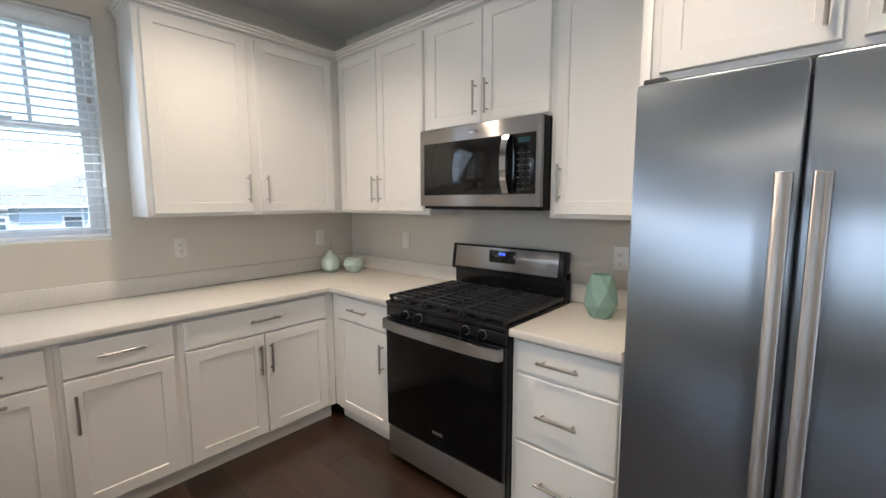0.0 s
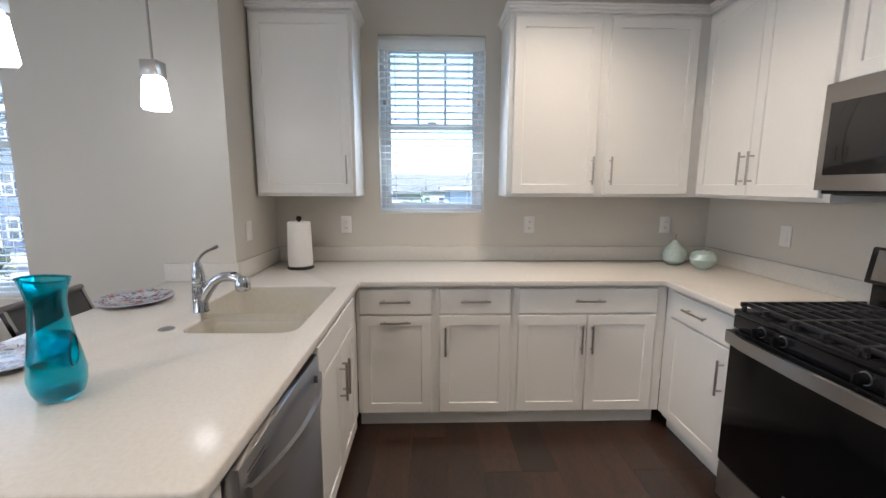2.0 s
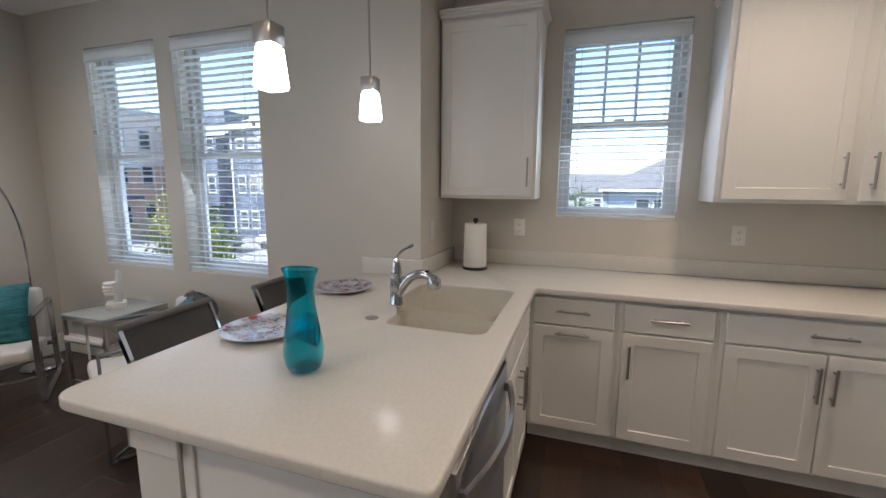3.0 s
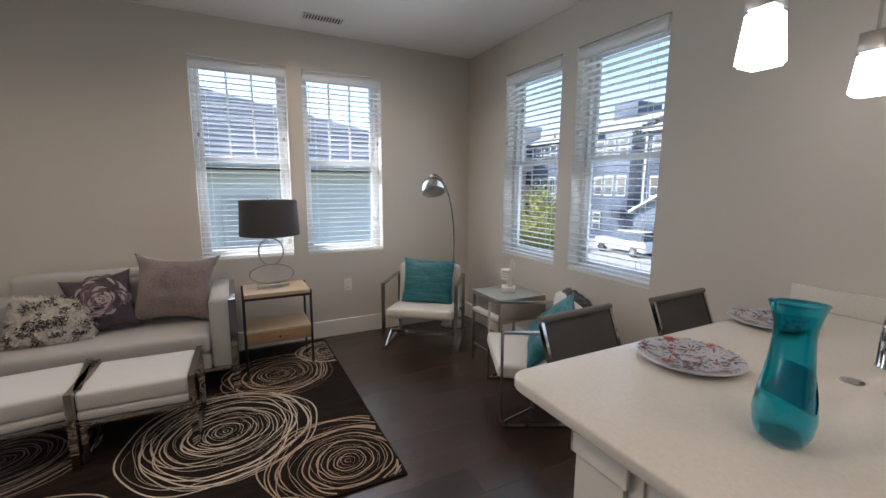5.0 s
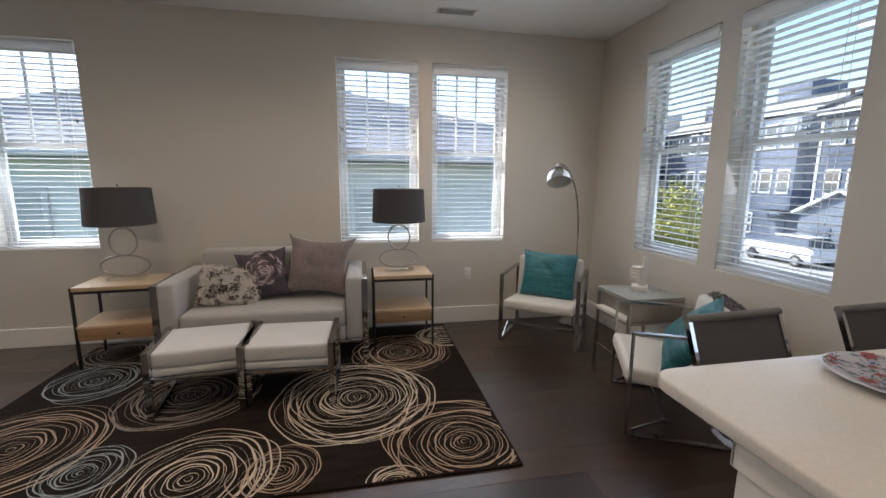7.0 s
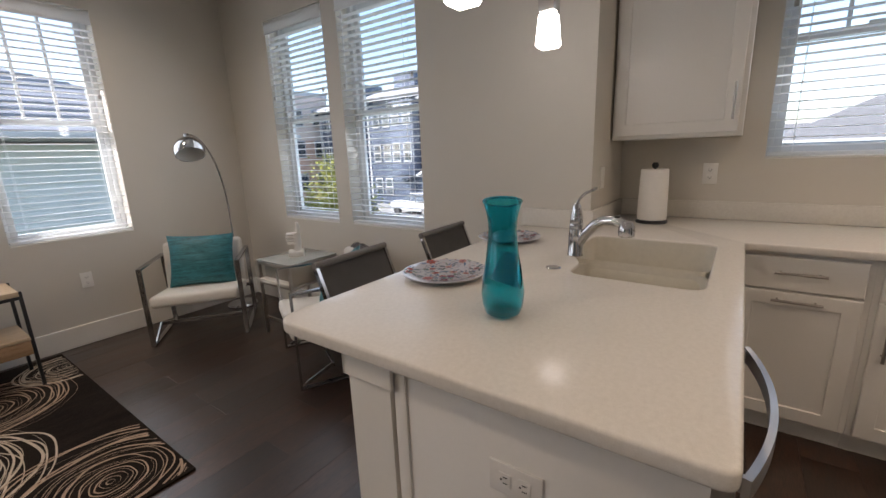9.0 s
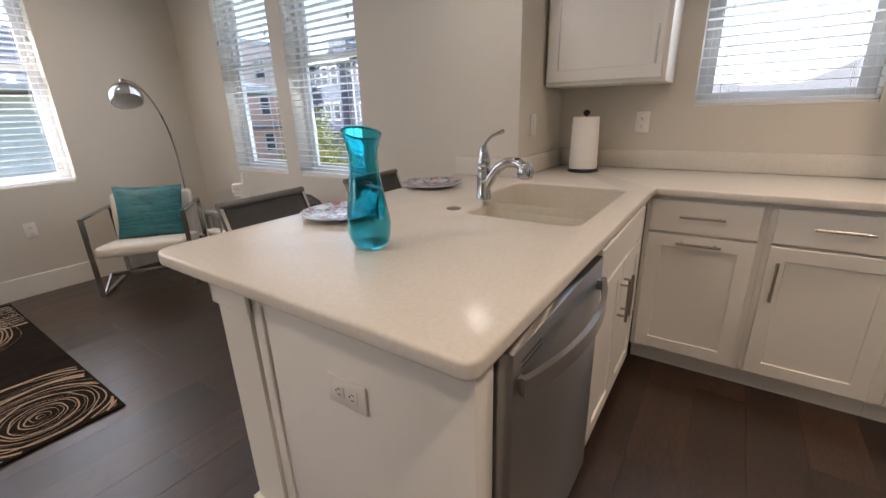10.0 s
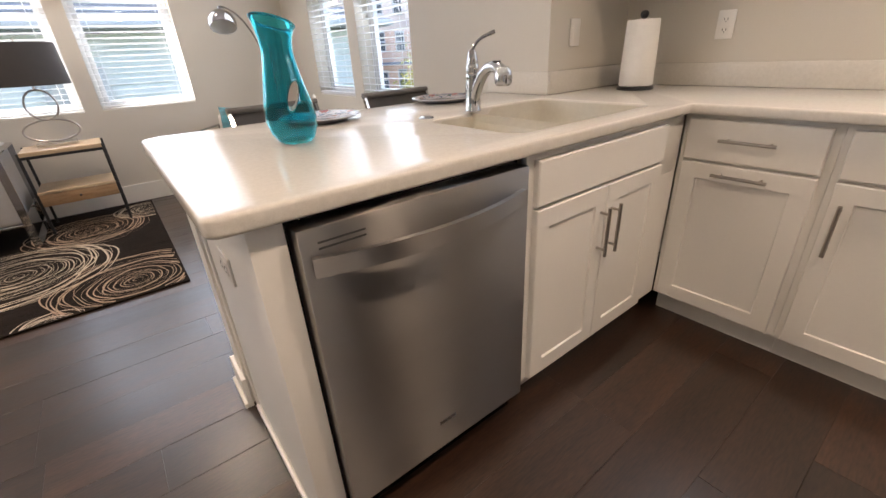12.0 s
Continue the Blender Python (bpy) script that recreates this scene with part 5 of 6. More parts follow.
for x in (GX0 + 0.01, GX1 - 0.01):
    for y in (GY0 + 0.01, GY1 - 0.01):
        part("leg", boxes((x - 0.01, x + 0.01, y - 0.01, y + 0.01, 0, GZ - 0.0345), r=0.001), NICKEL, gt)
part("shelf", boxes((GX0 + 0.02, GX1 + 0.01, GY0 + 0.02, GY1 - 0.02, 0.43, 0.455), r=0.002), CREAM, gt)
part("side_panel", boxes((GX0 + 0.02, GX1 - 0.02, GY1 - 0.016, GY1 - 0.008, 0.43, GZ - 0.036), r=0.001), CHAMPAGNE, gt, "satin champagne side panel")
part("drawer_front", boxes((GX1 - 0.055, GX1 - 0.045, GY0 + 0.02, GY1 - 0.018, 0.456, GZ - 0.036), r=0.001), CHAMPAGNE, gt, "recessed champagne drawer front")
part("lower_frame", boxes((GX1 - 0.018, GX1, GY0 + 0.0205, GY1 - 0.0205, 0.412, 0.429), (GX0 + 0.0205, GX1 - 0.0205, GY1 - 0.018, GY1, 0.412, 0.429), r=0.001), NICKEL, gt)
part("stretcher", boxes((GX1 - 0.018, GX1 - 0.002, GY0 + 0.02, GY1 - 0.02, 0.13, 0.146), (GX0 + 0.02, GX1 - 0.02, GY1 - 0.018, GY1 - 0.002, 0.13, 0.146)), NICKEL, gt)
hs = thing("sculpture", (0.955, -5.19, GZ), "white plaster thumbs-up sculpture on a square plinth", "sculpture", "", -38)
bm = box(-0.055, 0.055, -0.055, 0.055, 0, 0.04, 0.003)
for (a, b, r, r2) in (((-0.012, 0, 0.04), (-0.016, 0, 0.115), 0.027, 0.031), ((-0.016, 0, 0.11), (-0.020, 0, 0.175), 0.031, 0.020), ((-0.020, 0, 0.17), (-0.026, 0, 0.215), 0.019, 0.0165), ((-0.026, 0, 0.214), (-0.024, 0, 0.250), 0.0165, 0.013), ((-0.024, 0, 0.249), (-0.023, 0, 0.262), 0.013, 0.006), ((-0.005, 0, 0.098), (0.0, 0, 0.182), 0.034, 0.032)):
    rod(a, b, r, 18, r2, bm=bm)
for k in range(4):
    z, out = 0.102 + k * 0.0225, (0.050, 0.057, 0.058, 0.052)[k]
    for p, q2, r in (((-0.01, -0.030, z), (out, -0.020, z), 0.0125), ((out, -0.020, z), (out - 0.002, 0.012, z), 0.0128), ((out - 0.002, 0.012, z), (0.01, 0.026, z), 0.0115)):
        rod(p, q2, r, 14, bm=bm)
        bmesh.ops.create_uvsphere(bm, u_segments=12, v_segments=8, radius=r, matrix=Matrix.Translation(q2))
part("figure", bm, PLASTER, hs)

# ---- arc floor lamp ----
fl = thing("arc_floor_lamp", (0.93, -6.17, 0), "chrome arc floor lamp with round metal shade", "floor lamp", "", None)
part("base", lathe(((0, 0), (0.13, 0), (0.132, 0.012), (0.12, 0.026), (0.02, 0.032), (0, 0.032)), 40, (0.93, -6.17, 0)), CHROME, fl)
foot, head = Vector((0.93, -6.17, 0.03)), Vector((1.334, -5.805, 1.50))
pts = [(foot.x, foot.y, 0.03 + 0.85 * k / 6) for k in range(7)]
for k in range(1, 17):
    th = k / 16 * math.pi / 2
    u = 1 - math.cos(th)
    pts.append((foot.x + (head.x - foot.x) * u, foot.y + (head.y - foot.y) * u, 0.88 + 0.66 * math.sin(th)))
part("stem", sweep(pts, 0.008, seg=10), CHROME, fl)
bm = bmesh.new()
R = 0.105
lathe([(0.0, R)] + [(R * math.sin(a), R * math.cos(a)) for a in [k * 0.105 for k in range(1, 19)]] + [((R - 0.004) * math.sin(a), (R - 0.004) * math.cos(a)) for a in [k * 0.105 for k in range(18, 0, -1)]] + [(0, R - 0.004)], 40, (0, 0, 0), bm=bm)
lining = lathe([((R - d) * math.sin(a), (R - d) * math.cos(a)) for d, steps in ((0.0045, range(1, 19)), (0.0065, range(18, 0, -1))) for a in [k * 0.105 for k in steps]], 40, (0, 0, 0))
socket = rod((0, 0, R - 0.004), (0, 0, R + 0.038), 0.017, 14, 0.012)
for b in (bm, lining, socket):
    bmesh.ops.rotate(b, verts=b.verts, cent=(0, 0, 0), matrix=Matrix.Rotation(radians(-8), 3, "Y") @ Matrix.Rotation(radians(30), 3, "X"))
    bmesh.ops.translate(b, verts=b.verts, vec=(1.345, -5.795, 1.42))
shade = part("shade", bm, CHROME, fl, "mirror-polished dome shade")
part("lining", lining, PLASTIC, shade, "white enamel lining")
part("socket", socket, CHROME, fl)

# ---- counter stools behind the bar ----


def stool(at, turn):
    """Facing local -y (towards the bar)."""
    s = thing("counter_stool", at, "counter stool with grey mesh sling back and chrome frame", "stool", "counter stools", turn)
    w = 0.195
    for sx in (-1, 1):
        part("side_rail", sweep([(sx * w, -0.20, 0.60), (sx * w, -0.17, 0.635), (sx * w, 0.03, 0.615), (sx * w, 0.09, 0.635), (sx * w, 0.128, 0.72), (sx * w, 0.215, 0.937)], 0.020, 0.014, up=(1, 0, 0.01)), CHROME, s)
    bm = bmesh.new()
    rows = []
    for y, z in ((-0.19, 0.612), (-0.15, 0.632), (-0.02, 0.620), (0.03, 0.618), (0.088, 0.64), (0.126, 0.725), (0.172, 0.83), (0.214, 0.937)):
        rows.append([bm.verts.new((w * (2 * k / 6 - 1) * 0.97, y + 0.012 * (1 - (2 * k / 6 - 1) ** 2), z - 0.008 * (1 - (2 * k / 6 - 1) ** 2))) for k in range(7)])
    for p, q2 in zip(rows, rows[1:]):
        for k in range(6):
            bm.faces.new((p[k], p[k + 1], q2[k + 1], q2[k]))
    bmesh.ops.solidify(bm, geom=list(bm.faces), thickness=0.004)
    part("sling", bm, MESH, s, "grey woven mesh sling")
    part("top_roll", rod((-w - 0.008, 0.216, 0.942), (w + 0.008, 0.216, 0.942), 0.014, 16), MESH, s)
    part("front_roll", rod((-w - 0.008, -0.195, 0.605), (w + 0.008, -0.195, 0.605), 0.014, 16), MESH, s)
    part("pedestal", rod((0, 0, 0.03), (0, 0, 0.60), 0.025, 20), CHROME, s)
    part("bracket", boxes((-w, w, -0.03, 0.03, 0.59, 0.608), r=0.003), CHROME, s)
    part("base_disc", lathe(((0, 0), (0.20, 0), (0.202, 0.008), (0.18, 0.018), (0.03, 0.032), (0, 0.032)), 44), CHROME, s)
    part("footrest", sweep([(0.13 * math.cos(a), -0.13 * math.sin(a) , 0.25) for a in [k * math.pi / 12 for k in range(13)]], 0.009, seg=10), CHROME, s)
    return s


stool((1.698, -3.484, 0), 180 + 3.0)
stool((1.06, -3.478, 0), 180 + 2.0)

# ---- outdoors ----
G = -3.15
GRASS = mat("lawn", (0.06, 0.10, 0.03), 0.9, vary=0.4, scale=2, fine=40, bump=0.5)
# Lightened from asphalt grey so the concrete street reads as brightly sunlit.
ASPHALT = mat("pale sunlit paving", (0.30, 0.298, 0.29), 0.85, vary=0.2, scale=0.6, fine=60, bump=0.3)
CONC = mat("pale concrete", (0.28, 0.275, 0.26), 0.85, vary=0.1, scale=0.5, fine=40, bump=0.2)
SIDE_BLUE = mat("blue grey siding", (0.056, 0.076, 0.115), 0.7, vary=0.12, scale=0.8, fine=12, bump=0.1)
SIDE_GREY = mat("light grey siding", (0.42, 0.43, 0.42), 0.7, vary=0.08, scale=0.8, fine=12, bump=0.1)
SIDE_PALE = mat("pale siding", (0.66, 0.68, 0.66), 0.7, vary=0.05, scale=0.8, fine=12, bump=0.1)
# Pale tone puts the townhouse roofs' sunlit brightness into the colour.
SHINGLE_PALE = mat("sunlit pale shingles", (0.30, 0.30, 0.315), 0.9, vary=0.25, scale=2, fine=30, bump=0.5, stretch=(1, 3, 1))
SIDE_DARK = mat("charcoal panel", (0.085, 0.105, 0.15), 0.6, vary=0.12, scale=0.8)
BRICKM = mat("orange brick", (0.58, 0.38, 0.29), 0.85, vary=0.25, scale=3, fine=25, bump=0.3)
SHINGLE = mat("grey shingles", (0.15, 0.15, 0.152), 0.9, vary=0.25, scale=2, fine=30, bump=0.5, stretch=(1, 3, 1))
WTRIM = mat("white exterior trim", (0.50, 0.50, 0.50), 0.5, vary=0.03, scale=1)
DGLASS = mat("dark window glass", (0.05, 0.065, 0.08), 0.05, vary=0.1, bump=0, spec=0.8)
setting("ground", boxes((-600, 600, -600, 600, G - 0.4, G)), GRASS, "green lawn reaching to the horizon", "ground")
setting("road", boxes((-22.9, -13.0, -300, 300, G, G + 0.02)), ASPHALT, "pale sunlit concrete street and parking", "road")
setting("pavement_near", boxes((-12.95, -11.0, -300, 300, G, G + 0.14)), CONC, "pale concrete pavement along the street", "pavement")
setting("pavement_far", boxes((-24.9, -22.95, -300, 300, G, G + 0.14)), CONC, "sunlit pale concrete pavement by the townhouses", "pavement")


def face_window(parent, x, y, z, w, h, axis, glass=None):
    """A framed window on a facade facing +x or +y."""
    if axis == "x":
        f = part("window", boxes((x, x + 0.06, y - w / 2, y + w / 2, z, z + h), r=0.01), WTRIM, parent)
        for a, b in ((0.07, 0.47), (0.53, 0.93)):
            part("pane", boxes((x + 0.055, x + 0.068, y - w / 2 + 0.08, y + w / 2 - 0.08, z + a * h + 0.02, z + b * h)), glass or DGLASS, f)
    else:
        f = part("window", boxes((x - w / 2, x + w / 2, y, y + 0.06, z, z + h), r=0.01), WTRIM, parent)
        for a, b in ((0.07, 0.47), (0.53, 0.93)):
            part("pane", boxes((x - w / 2 + 0.1, x + w / 2 - 0.1, y + 0.055, y + 0.068, z + a * h + 0.02, z + b * h)), glass or DGLASS, f)
    return f


def laps(x0, x1, y0, y1, z0, z1, step, axis):
    """A walled body with lapped siding on its street face."""
    dims = [(x0, x1, y0, y1, z0, z1)]
    bm = boxes(*dims)
    z = z0
    while z < z1 - step:
        if axis == "x":
            p = [(x1 + 0.03, z), (x1 + 0.004, z + step)]
            v = [bm.verts.new(c) for c in ((x1 + 0.03, y0, z), (x1 + 0.03, y1, z), (x1 + 0.002, y1, z + step), (x1 + 0.002, y0, z + step))]
        else:
            v = [bm.verts.new(c) for c in ((x0, y1 + 0.03, z), (x1, y1 + 0.03, z), (x1, y1 + 0.002, z + step), (x0, y1 + 0.002, z + step))]
        bm.faces.new(v)
        lo = [bm.verts.new(c) for c in (v[0].co, v[1].co)]
        if axis == "x":
            bm.faces.new((lo[0], lo[1], bm.verts.new((x1, y1, z)), bm.verts.new((x1, y0, z))))
        else:
            bm.faces.new((lo[0], lo[1], bm.verts.new((x1, y1, z)), bm.verts.new((x0, y1, z))))
        z += step
    return bm


def roof(x0, x1, y0, y1, z, rise, ridge, over=0.4):
    """A gable roof with thickness; the ridge runs along x or y."""
    bm = bmesh.new()
    a, b, c, d = x0 - over, x1 + over, y0 - over, y1 + over
    if ridge == "y":
        prof = [(a, z), ((a + b) / 2, z + rise), (b, z), (b, z - 0.18), ((a + b) / 2, z + rise - 0.18), (a, z - 0.18)]
        ends = [[bm.verts.new((p, e, q)) for p, q in prof] for e in (c, d)]
    else:
        prof = [(c, z), ((c + d) / 2, z + rise), (d, z), (d, z - 0.18), ((c + d) / 2, z + rise - 0.18), (c, z - 0.18)]
        ends = [[bm.verts.new((e, p, q)) for p, q in prof] for e in (a, b)]
    for i in range(6):
        j = (i + 1) % 6
        bm.faces.new((ends[0][i], ends[0][j], ends[1][j], ends[1][i]))
    bm.faces.new(ends[0]), bm.faces.new(ends[1][::-1])
    return bm


def gable(x0, x1, y0, y1, z, rise, ridge):
    bm = bmesh.new()
    if ridge == "y":
        tri = [(x0, z), (x1, z), ((x0 + x1) / 2, z + rise)]
        ends = [[bm.verts.new((p, e, q)) for p, q in tri] for e in (y0, y1)]
    else:
        tri = [(y0, z), (y1, z), ((y0 + y1) / 2, z + rise)]
        ends = [[bm.verts.new((e, p, q)) for p, q in tri] for e in (x0, x1)]
    bm.faces.new(ends[0]), bm.faces.new(ends[1])
    for i in range(3):
        bm.faces.new((ends[0][i], ends[0][(i + 1) % 3], ends[1][(i + 1) % 3], ends[1][i]))
    return bm


# townhouses across the street
for k, (y0, y1, skin, top) in enumerate(((-37.0, -30.5, SIDE_BLUE, 5.6), (-30.4, -24.0, SIDE_BLUE, 6.0), (-23.9, -17.5, SIDE_BLUE, 5.6), (-17.4, -11.0, SIDE_BLUE, 6.0))):
    hs_ = thing("townhouse", (-28, (y0 + y1) / 2, G), "three-storey blue-grey clapboard townhouse with white window trim", "building", "townhouses", None)
    part("wall", laps(-34, -25, y0, y1, G, top, 0.28, "x"), skin, hs_)
    part("roof", roof(-34, -25, y0, y1, top + 0.18, 1.6, "y", 0.45), SHINGLE_PALE, hs_)
    part("stair_hatch", boxes((-30.5, -27.5, y0 + 1.2, y0 + 3.6, top + 0.9, top + 2.5), r=0.02), SIDE_DARK, hs_)
    part("fascia", boxes((-24.62, -24.54, y0, y1, top - 0.12, top + 0.10)), WTRIM, hs_)
    part("corner_board", boxes((-24.99, -24.93, y0 + 0.02, y0 + 0.2, G, top - 0.2)), WTRIM, hs_)
    bay = part("bay", boxes((-25.0, -24.2, y0 + 3.4, y0 + 5.9, G + 2.8, top - 0.4), r=0.01), SIDE_DARK, hs_, "charcoal projecting bay")
    for fl_ in range(3):
        z = G + 0.9 + fl_ * 2.95
        for yy in (y0 + 1.1, y0 + 2.3):
            face_window(hs_, -24.965, yy, z, 0.85, 1.55, "x")
        if fl_:
            for yy in (y0 + 4.05, y0 + 5.25):
                face_window(hs_, -24.2, yy, z, 0.85, 1.6, "x")
    part("canopy", boxes((-24.9, -23.9, y0 + 3.9, y0 + 5.5, G + 2.5, G + 2.62), r=0.01), SIDE_DARK, hs_)
    part("door", boxes((-24.965, -24.91, y0 + 4.2, y0 + 5.15, G + 0.16, G + 2.2), r=0.01), SIDE_DARK, hs_)

SIDE_GARAGE = mat("slate clapboard", (0.12, 0.145, 0.18), 0.7, vary=0.1, scale=0.8, fine=12, bump=0.1)
ga = thing("gabled_garage", (-24, -20.3, G), "small dark clapboard gable building with white trim", "building", "", None)
part("wall", laps(-26.0, -22.4, -22.4, -18.2, G, -0.35, 0.25, "x"), SIDE_GARAGE, ga)
part("gable_end", gable(-26.0, -22.4, -22.4, -18.2, -0.35, 1.25, "x"), SIDE_GARAGE, ga)
part("roof", roof(-26.0, -22.4, -22.4, -18.2, -0.22, 1.35, "x", 0.3), WTRIM, ga, "white-edged gable roof")
face_window(ga, -22.36, -19.4, G + 1.0, 0.9, 1.3, "x")
part("door", boxes((-22.37, -22.31, -21.6, -20.6, G + 0.05, G + 2.1), r=0.01), SIDE_BLUE, ga)
UPPER_PINK = mat("pale pink wall", (0.70, 0.57, 0.50), 0.85, vary=0.1, scale=2, fine=25, bump=0.1)
bb = thing("brick_building", (-21, -41.5, G), "orange brick apartment building with dark windows", "building", "", None)
part("wall", boxes((-27, -15.5, -47, -38.2, G, 7.2)), BRICKM, bb)
# Paler pink than the brick from z 3.0 up.
part("upper_storey", boxes((-27.02, -15.48, -47.02, -38.18, 3.0, 7.2)), UPPER_PINK, bb, "pale pink upper storey")
part("parapet", boxes((-27.1, -15.4, -47.1, -38.1, 7.2, 7.6)), WTRIM, bb)
part("canopy", boxes((-22, -17, -38.1, -36.8, 0.2, 0.45)), SIDE_DARK, bb)
for z in (-1.9, 1.3, 4.3):
    for x in (-25.5, -23.4, -21.3, -19.2, -17.1):
        face_window(bb, x, -38.17, z, 1.0, 1.7, "y")
    for y in (-45, -42.8, -40.4):
        face_window(bb, -15.475, y, z, 1.0, 1.7, "x")

# neighbour to the south, pale siding and a long shingle roof
# Glare that whitens these panes is put into the glass colour.
HAZED_GLASS = mat("haze-whitened window glass", (0.40, 0.42, 0.42), 0.2, vary=0.12, scale=5, fine=40, bump=0)
nb = thing("neighbour_house", (4, -16.5, G), "pale grey clapboard house with hipped shingle roof next door", "house", "", None)
part("wall", laps(-3.5, 13, -20, -12.6, G, 1.75, 0.2, "y"), SIDE_PALE, nb)
bm = bmesh.new()
eaves = [[bm.verts.new((x, y, z)) for x, y in ((-4.1, -20.6), (13.6, -20.6), (13.6, -12.0), (-4.1, -12.0))] for z in (1.78, 1.95)]
tops = [bm.verts.new((3.6, -16.3, 4.12)), bm.verts.new((9.4, -16.3, 4.12))]
lo, up = eaves
bm.faces.new(lo)
for i in range(4):
    bm.faces.new((lo[i], lo[(i + 1) % 4], up[(i + 1) % 4], up[i]))
bm.faces.new((up[0], up[1], tops[1], tops[0])), bm.faces.new((up[2], up[3], tops[0], tops[1]))
bm.faces.new((up[1], up[2], tops[1])), bm.faces.new((up[3], up[0], tops[0]))
part("roof", bm, SHINGLE_PALE, nb, "pale grey hipped shingle roof", False)
courses = bmesh.new()
for k in range(1, 16):
    t = k / 16
    y, z = -12.0 - 4.3 * t, 1.955 + 2.17 * t
    x0, x1 = -4.1 + 7.7 * t, 13.6 - 4.2 * t
    box(x0 + 0.05, x1 - 0.05, y - 0.02, y + 0.02, z - 0.01, z + 0.022, bm=courses)
tagged(part("shingle_courses", courses, SHINGLE_PALE, nb), kind="stuff")
part("gutter", boxes((-4.15, 13.65, -12.0, -11.9, 1.80, 1.92), r=0.02), WTRIM, nb)
for x in (2.6, 6.2, 9.8):
    face_window(nb, x, -12.565, -0.3, 1.0, 1.5, "y", HAZED_GLASS)

# low houses seen from the kitchen window
for x, y, w, d, h, rz in ((-44, -7.5, 9, 9, 0.6, 2.0), (-46, 9.5, 10, 10, 0.5, 2.2), (-62, 0.5, 10, 10, 0.6, 2.4), (-60, 22, 10, 12, 0.6, 2.4)):
    hs_ = thing("suburban_house", (x, y, G), "pale low house with grey shingle roof across the street", "house", "low houses", None)
    part("wall", laps(x - w / 2, x + w / 2, y - d / 2, y + d / 2, G, h, 0.25, "x"), SIDE_GREY, hs_)
    part("roof", roof(x - w / 2, x + w / 2, y - d / 2, y + d / 2, h + 0.2, rz, "y", 0.5), SHINGLE, hs_)
    part("gable_end", gable(x - w / 2, x + w / 2, y - d / 2 + 0.02, y + d / 2 - 0.02, h, rz * 0.85, "y"), SIDE_GREY, hs_)
    for dy in (-3, -1, 1, 3):
        face_window(hs_, x + w / 2 + 0.035, y + dy, h - 2.0, 0.9, 1.4, "x")

hh = thing("suburban_house", (-30, 5.0, G), "blue-grey clapboard house paled by haze, with a hipped grey shingle roof", "house", "low houses", None)
# Blue-grey siding with the veil of outdoor glare mixed into its colour.
SIDE_HAZED = mat("haze-paled blue siding", (0.30, 0.37, 0.45), 0.7, vary=0.06, scale=0.8, fine=12, bump=0.1)
part("wall", laps(-34.5, -25.5, -0.7, 10.7, G, 1.2, 0.25, "x"), SIDE_HAZED, hh)
bm = bmesh.new()
eaves = [[bm.verts.new((x, y, z)) for x, y in ((-35.1, -1.3), (-24.9, -1.3), (-24.9, 11.3), (-35.1, 11.3))] for z in (1.18, 1.36)]
tops = [bm.verts.new((-30.0, 4.0, 3.9)), bm.verts.new((-30.0, 6.2, 3.9))]
lo, up = eaves
bm.faces.new(lo)
for i in range(4):
    bm.faces.new((lo[i], lo[(i + 1) % 4], up[(i + 1) % 4], up[i]))
bm.faces.new((up[0], up[1], tops[0])), bm.faces.new((up[2], up[3], tops[1]))
bm.faces.new((up[1], up[2], tops[1], tops[0])), bm.faces.new((up[3], up[0], tops[0], tops[1]))
part("roof", bm, SHINGLE, hh, "pale grey hipped shingle roof", False)
for y in (1.25, 2.25, 5.0, 8.0):
    face_window(hh, -25.465, y, -0.55, 0.85, 1.35, "x")
part("gutter", boxes((-24.9, -24.8, -1.35, 11.35, 1.18, 1.32), r=0.02), WTRIM, hh)

LEAF = mat("yellow green leaves", (0.28, 0.33, 0.045), 0.7, vary=0.4, scale=3, fine=20, bump=0, color2=(0.50, 0.46, 0.09))
LEAF_D = mat("green leaves", (0.05, 0.10, 0.025), 0.7, vary=0.5, scale=3, fine=20, bump=0)
BARK = mat("bark", (0.10, 0.075, 0.055), 0.9, vary=0.3, scale=6, fine=30, bump=0.4)


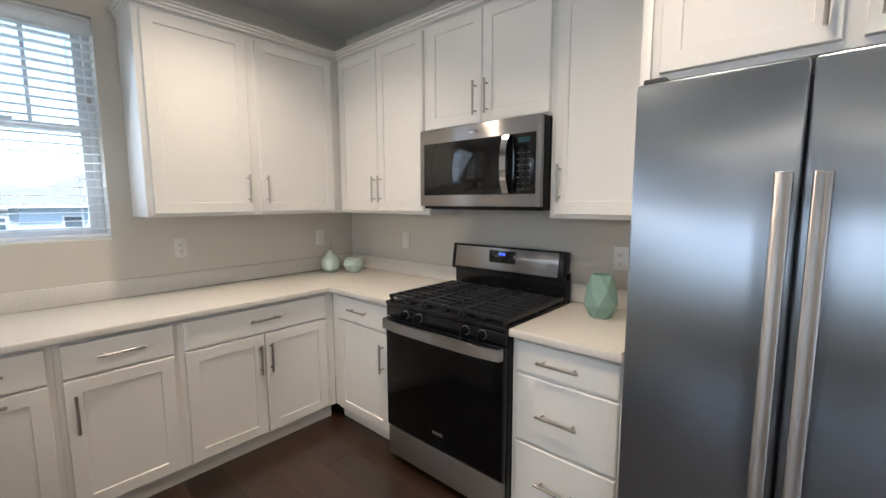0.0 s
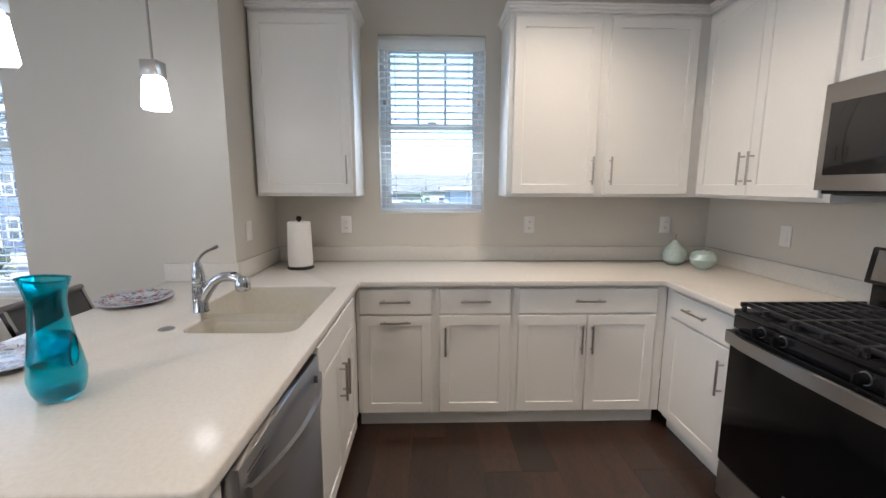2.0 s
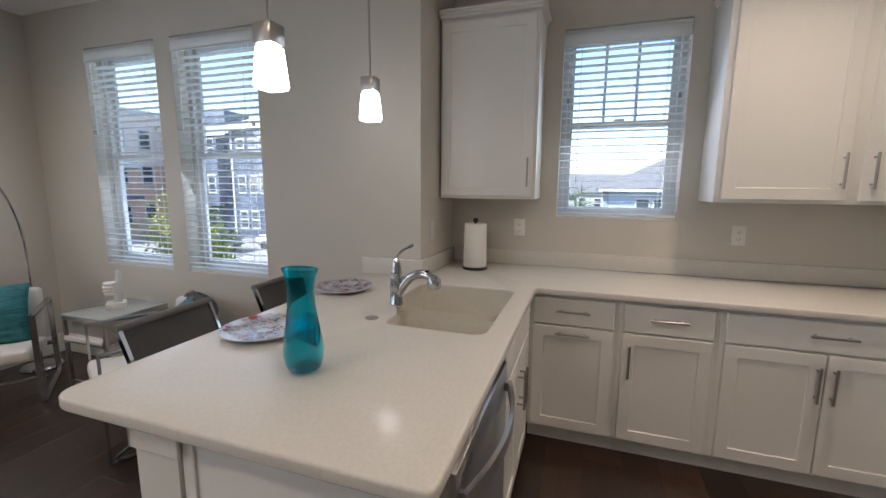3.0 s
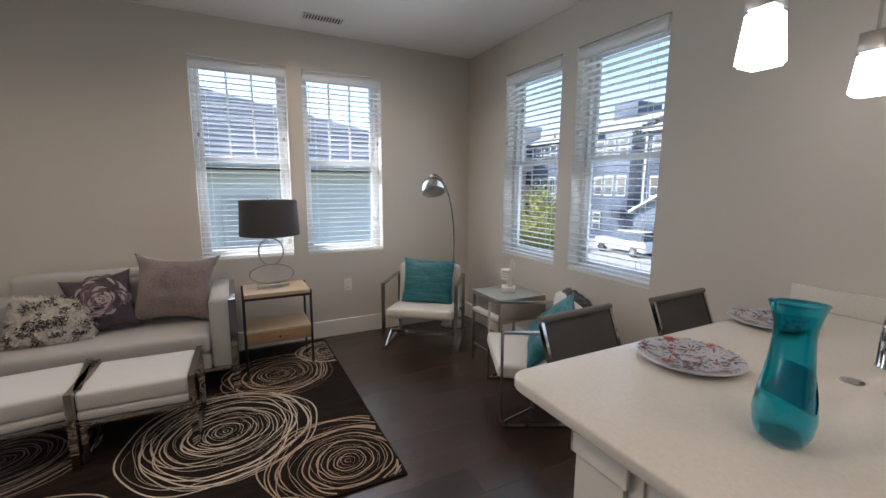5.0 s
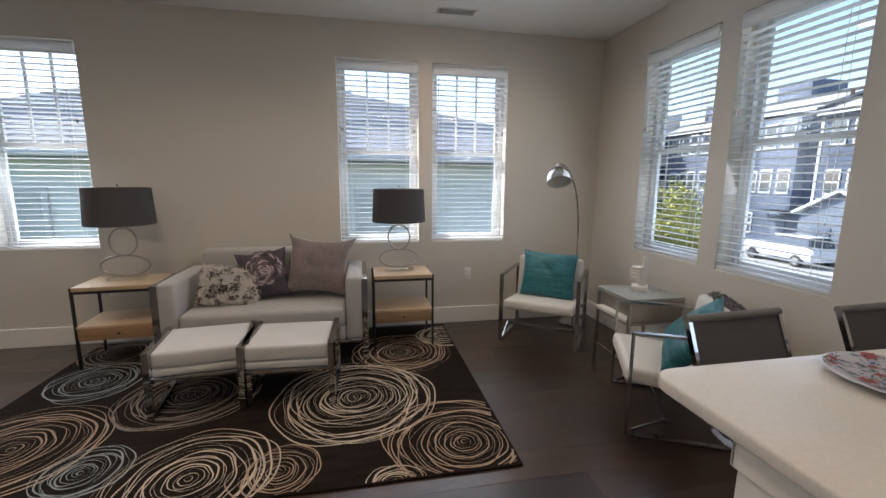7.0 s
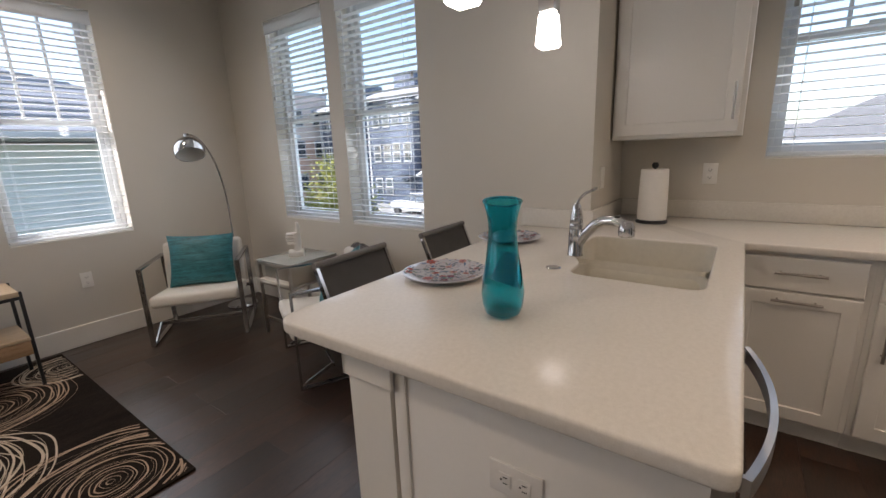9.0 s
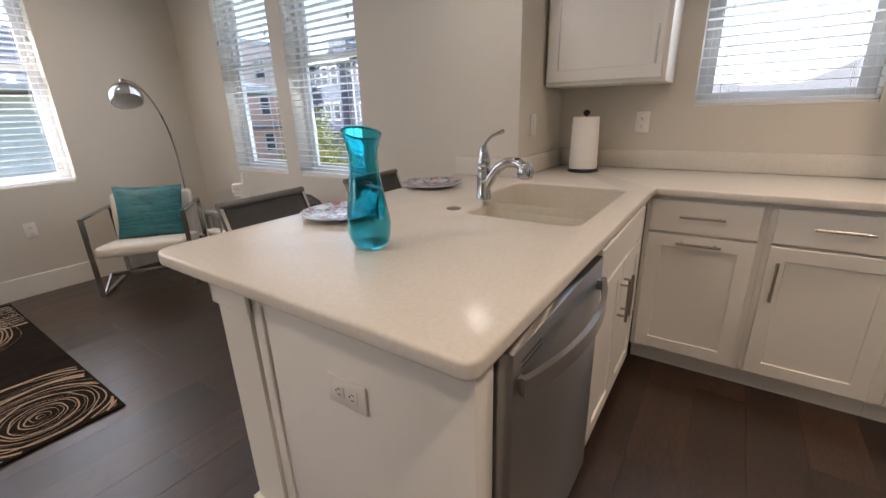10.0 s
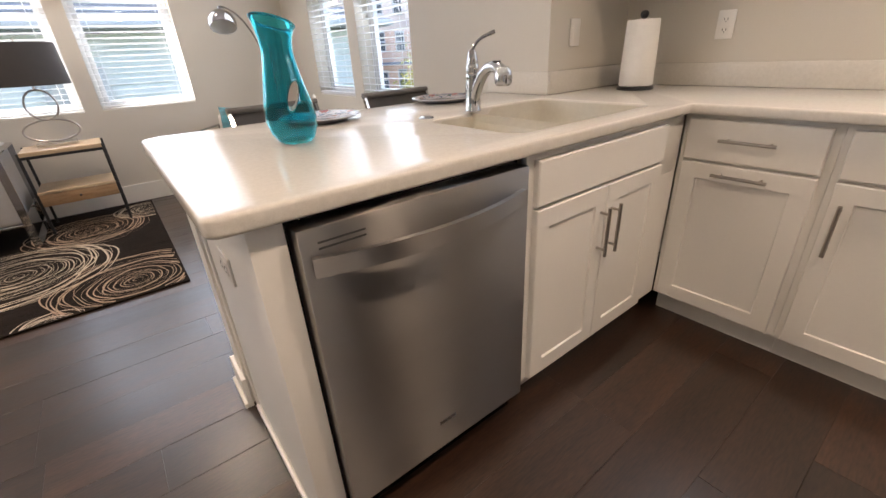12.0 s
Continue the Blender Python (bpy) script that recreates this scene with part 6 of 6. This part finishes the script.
def tree(at, height, spread, leaf, seed, count, label):
    rnd = random.Random(seed)
    t = thing("tree", at, label, "tree", "street trees", 0)
    bm = sweep([(0, 0, 0), (0.03, 0.02, height * 0.3), (0.0, 0.05, height * 0.6)], 0.07, seg=10)
    tips = []
    for k in range(12):
        a, z = k * 2.4, height * (0.32 + 0.028 * k)
        r = spread * rnd.uniform(0.45, 0.8) * (1 - k * 0.03)
        tip = Vector((r * math.cos(a), r * math.sin(a), z + r * 0.7))
        sweep([(0, 0.03, z), tip * 0.5 + Vector((0, 0, z * 0.45)), tip], 0.022, seg=6, bm=bm)
        tips.append(tip)
    tips += [Vector((0, 0, height * 0.8)), Vector((0.1, -0.1, height * 0.9))]
    part("trunk", bm, BARK, t)
    bm = bmesh.new()
    for _ in range(count):
        c = rnd.choice(tips)
        p = c + Vector((rnd.gauss(0, 1), rnd.gauss(0, 1), rnd.gauss(0, 0.9))) * spread * 0.24
        s = rnd.uniform(0.035, 0.075)
        d, e = Vector((rnd.gauss(0, 1), rnd.gauss(0, 1), rnd.gauss(0, 0.6))).normalized(), Vector((rnd.gauss(0, 1), rnd.gauss(0, 1), rnd.gauss(0, 1))).normalized()
        n = d.cross(e).normalized()
        bm.faces.new([bm.verts.new(q) for q in (p - d * s, p + n * s * 0.5, p + d * s, p - n * s * 0.5)])
    tagged(part("crown", bm, leaf, t, "", False), kind="stuff")
    return t


tree((-6.2, -13.0, G), 4.5, 1.25, LEAF, 3, 8500, "small street tree with yellow-green autumn leaves")
tree((-21.6, -17.6, G + 0.1), 2.6, 0.8, LEAF_D, 4, 1200, "small bushy green tree by the townhouses")
tree((-23.0, -2.6, G), 4.6, 1.6, LEAF_D, 5, 2600, "round green tree by the low houses")
tree((-21.0, 9.6, G), 4.0, 1.5, LEAF_D, 6, 2400, "leafy green tree in front of houses")


def car(at, turn, paint, label):
    c = thing("car", at, label, "car", "parked cars", turn)
    bm = bmesh.new()
    prof = [(-2.2, 0.35), (-2.25, 0.75), (-2.1, 1.05), (-1.2, 1.12), (2.05, 1.08), (2.22, 0.8), (2.2, 0.35)]
    ends = [[bm.verts.new((x, s * 0.9, z)) for x, z in prof] for s in (-1, 1)]
    bm.faces.new(ends[0]), bm.faces.new(ends[1][::-1])
    for i in range(len(prof)):
        j = (i + 1) % len(prof)
        bm.faces.new((ends[0][i], ends[0][j], ends[1][j], ends[1][i]))
    bmesh.ops.bevel(bm, geom=list(bm.edges), offset=0.10, segments=3, affect="EDGES")
    body = part("body", bm, paint, c)
    bm = bmesh.new()
    lo, hi = [(-1.15, 1.06), (2.0, 1.06)], [(-0.35, 1.62), (1.75, 1.62)]
    v = [[bm.verts.new((x, s * w, z)) for s in (-1, 1)] for (x, z), w in ((lo[0], 0.84), (lo[1], 0.84), (hi[1], 0.66), (hi[0], 0.66))]
    for i in range(4):
        j = (i + 1) % 4
        bm.faces.new((v[i][0], v[i][1], v[j][1], v[j][0]))
    bm.faces.new([p[0] for p in v]), bm.faces.new([p[1] for p in v][::-1])
    bmesh.ops.bevel(bm, geom=list(bm.edges), offset=0.06, segments=2, affect="EDGES")
    part("cabin_glass", bm, DGLASS, c)
    part("roof_panel", box(-0.35, 1.75, -0.64, 0.64, 1.60, 1.66, 0.03), paint, c)
    for x in (-1.4, 1.35):
        for s in (-0.86, 0.86):
            w = part("wheel", rod((x, s - 0.1, 0.33), (x, s + 0.1, 0.33), 0.33, 24), RUBBER, c)
            part("rim", rod((x, s - 0.108, 0.33), (x, s + 0.108, 0.33), 0.2, 20), STEEL_H, w)
    for s in (-0.6, 0.6):
        part("headlight", boxes((-2.27, -2.18, s - 0.17, s + 0.17, 0.72, 0.86), r=0.02), WTRIM, c)
    return c


WHITE_CAR = mat("white car paint", (0.78, 0.78, 0.78), 0.15, vary=0.02, bump=0, coat=0.8)
GREY_CAR = mat("grey car paint", (0.12, 0.13, 0.14), 0.2, vary=0.05, bump=0, coat=0.8)
car((-21.3, -21.9, G + 0.02), 86, WHITE_CAR, "white hatchback parked along the street")
car((-18.6, -26.6, G + 0.02), 95, GREY_CAR, "dark grey car parked along the street")

# ---- floor planks ----
setting("floor", boxes((0.0, EAST, SOUTH, NORTH, -0.22, -0.010)), SUBFLOOR, "dark hand-scraped hardwood floor of wide planks", "floor")
floor = bpy.data.objects["floor"]
rnd = random.Random(2)
PW = 0.19
lengths = {}
row = 0
y = NORTH
while y > SOUTH + 0.001:
    w = min(PW, y - SOUTH)
    xs = 0.0 if y > -3.1 else WEST_L
    x = xs
    first = True
    while x < EAST - 0.001:
        ln = rnd.choice((0.9, 1.2, 1.5, 1.8)) if not first else rnd.choice((0.4, 0.7, 1.0, 1.3))
        first = False
        if EAST - (x + ln) < 0.3:
            ln = EAST - x
        key = (round(ln, 4), round(w, 4))
        if key not in lengths:
            bm = bmesh.new()
            g = 0.0003
            loops = []
            for inset, z in ((0, -0.0095), (0, -0.0004), (0.0006, 0.0)):
                loops.append([bm.verts.new((a, b, z)) for a, b in ((g + inset, -w + g + inset), (ln - g - inset, -w + g + inset), (ln - g - inset, -g - inset), (g + inset, -g - inset))])
            for p, q in zip(loops, loops[1:]):
                for i in range(4):
                    bm.faces.new((p[i], p[(i + 1) % 4], q[(i + 1) % 4], q[i]))
            bm.faces.new(loops[-1])
            bmesh.ops.recalc_face_normals(bm, faces=bm.faces)
            me = bpy.data.meshes.new("plank")
            bm.to_mesh(me)
            bm.free()
            me.materials.append(PLANK)
            lengths[key] = me
        ob = new("plank", lengths[key])
        ob.parent = floor
        ob.location = (x, y, 0)
        ob.rotation_euler = (radians(rnd.uniform(-0.16, 0.16)), radians(rnd.uniform(-0.03, 0.03)), 0)
        x += ln
    y -= PW
    row += 1
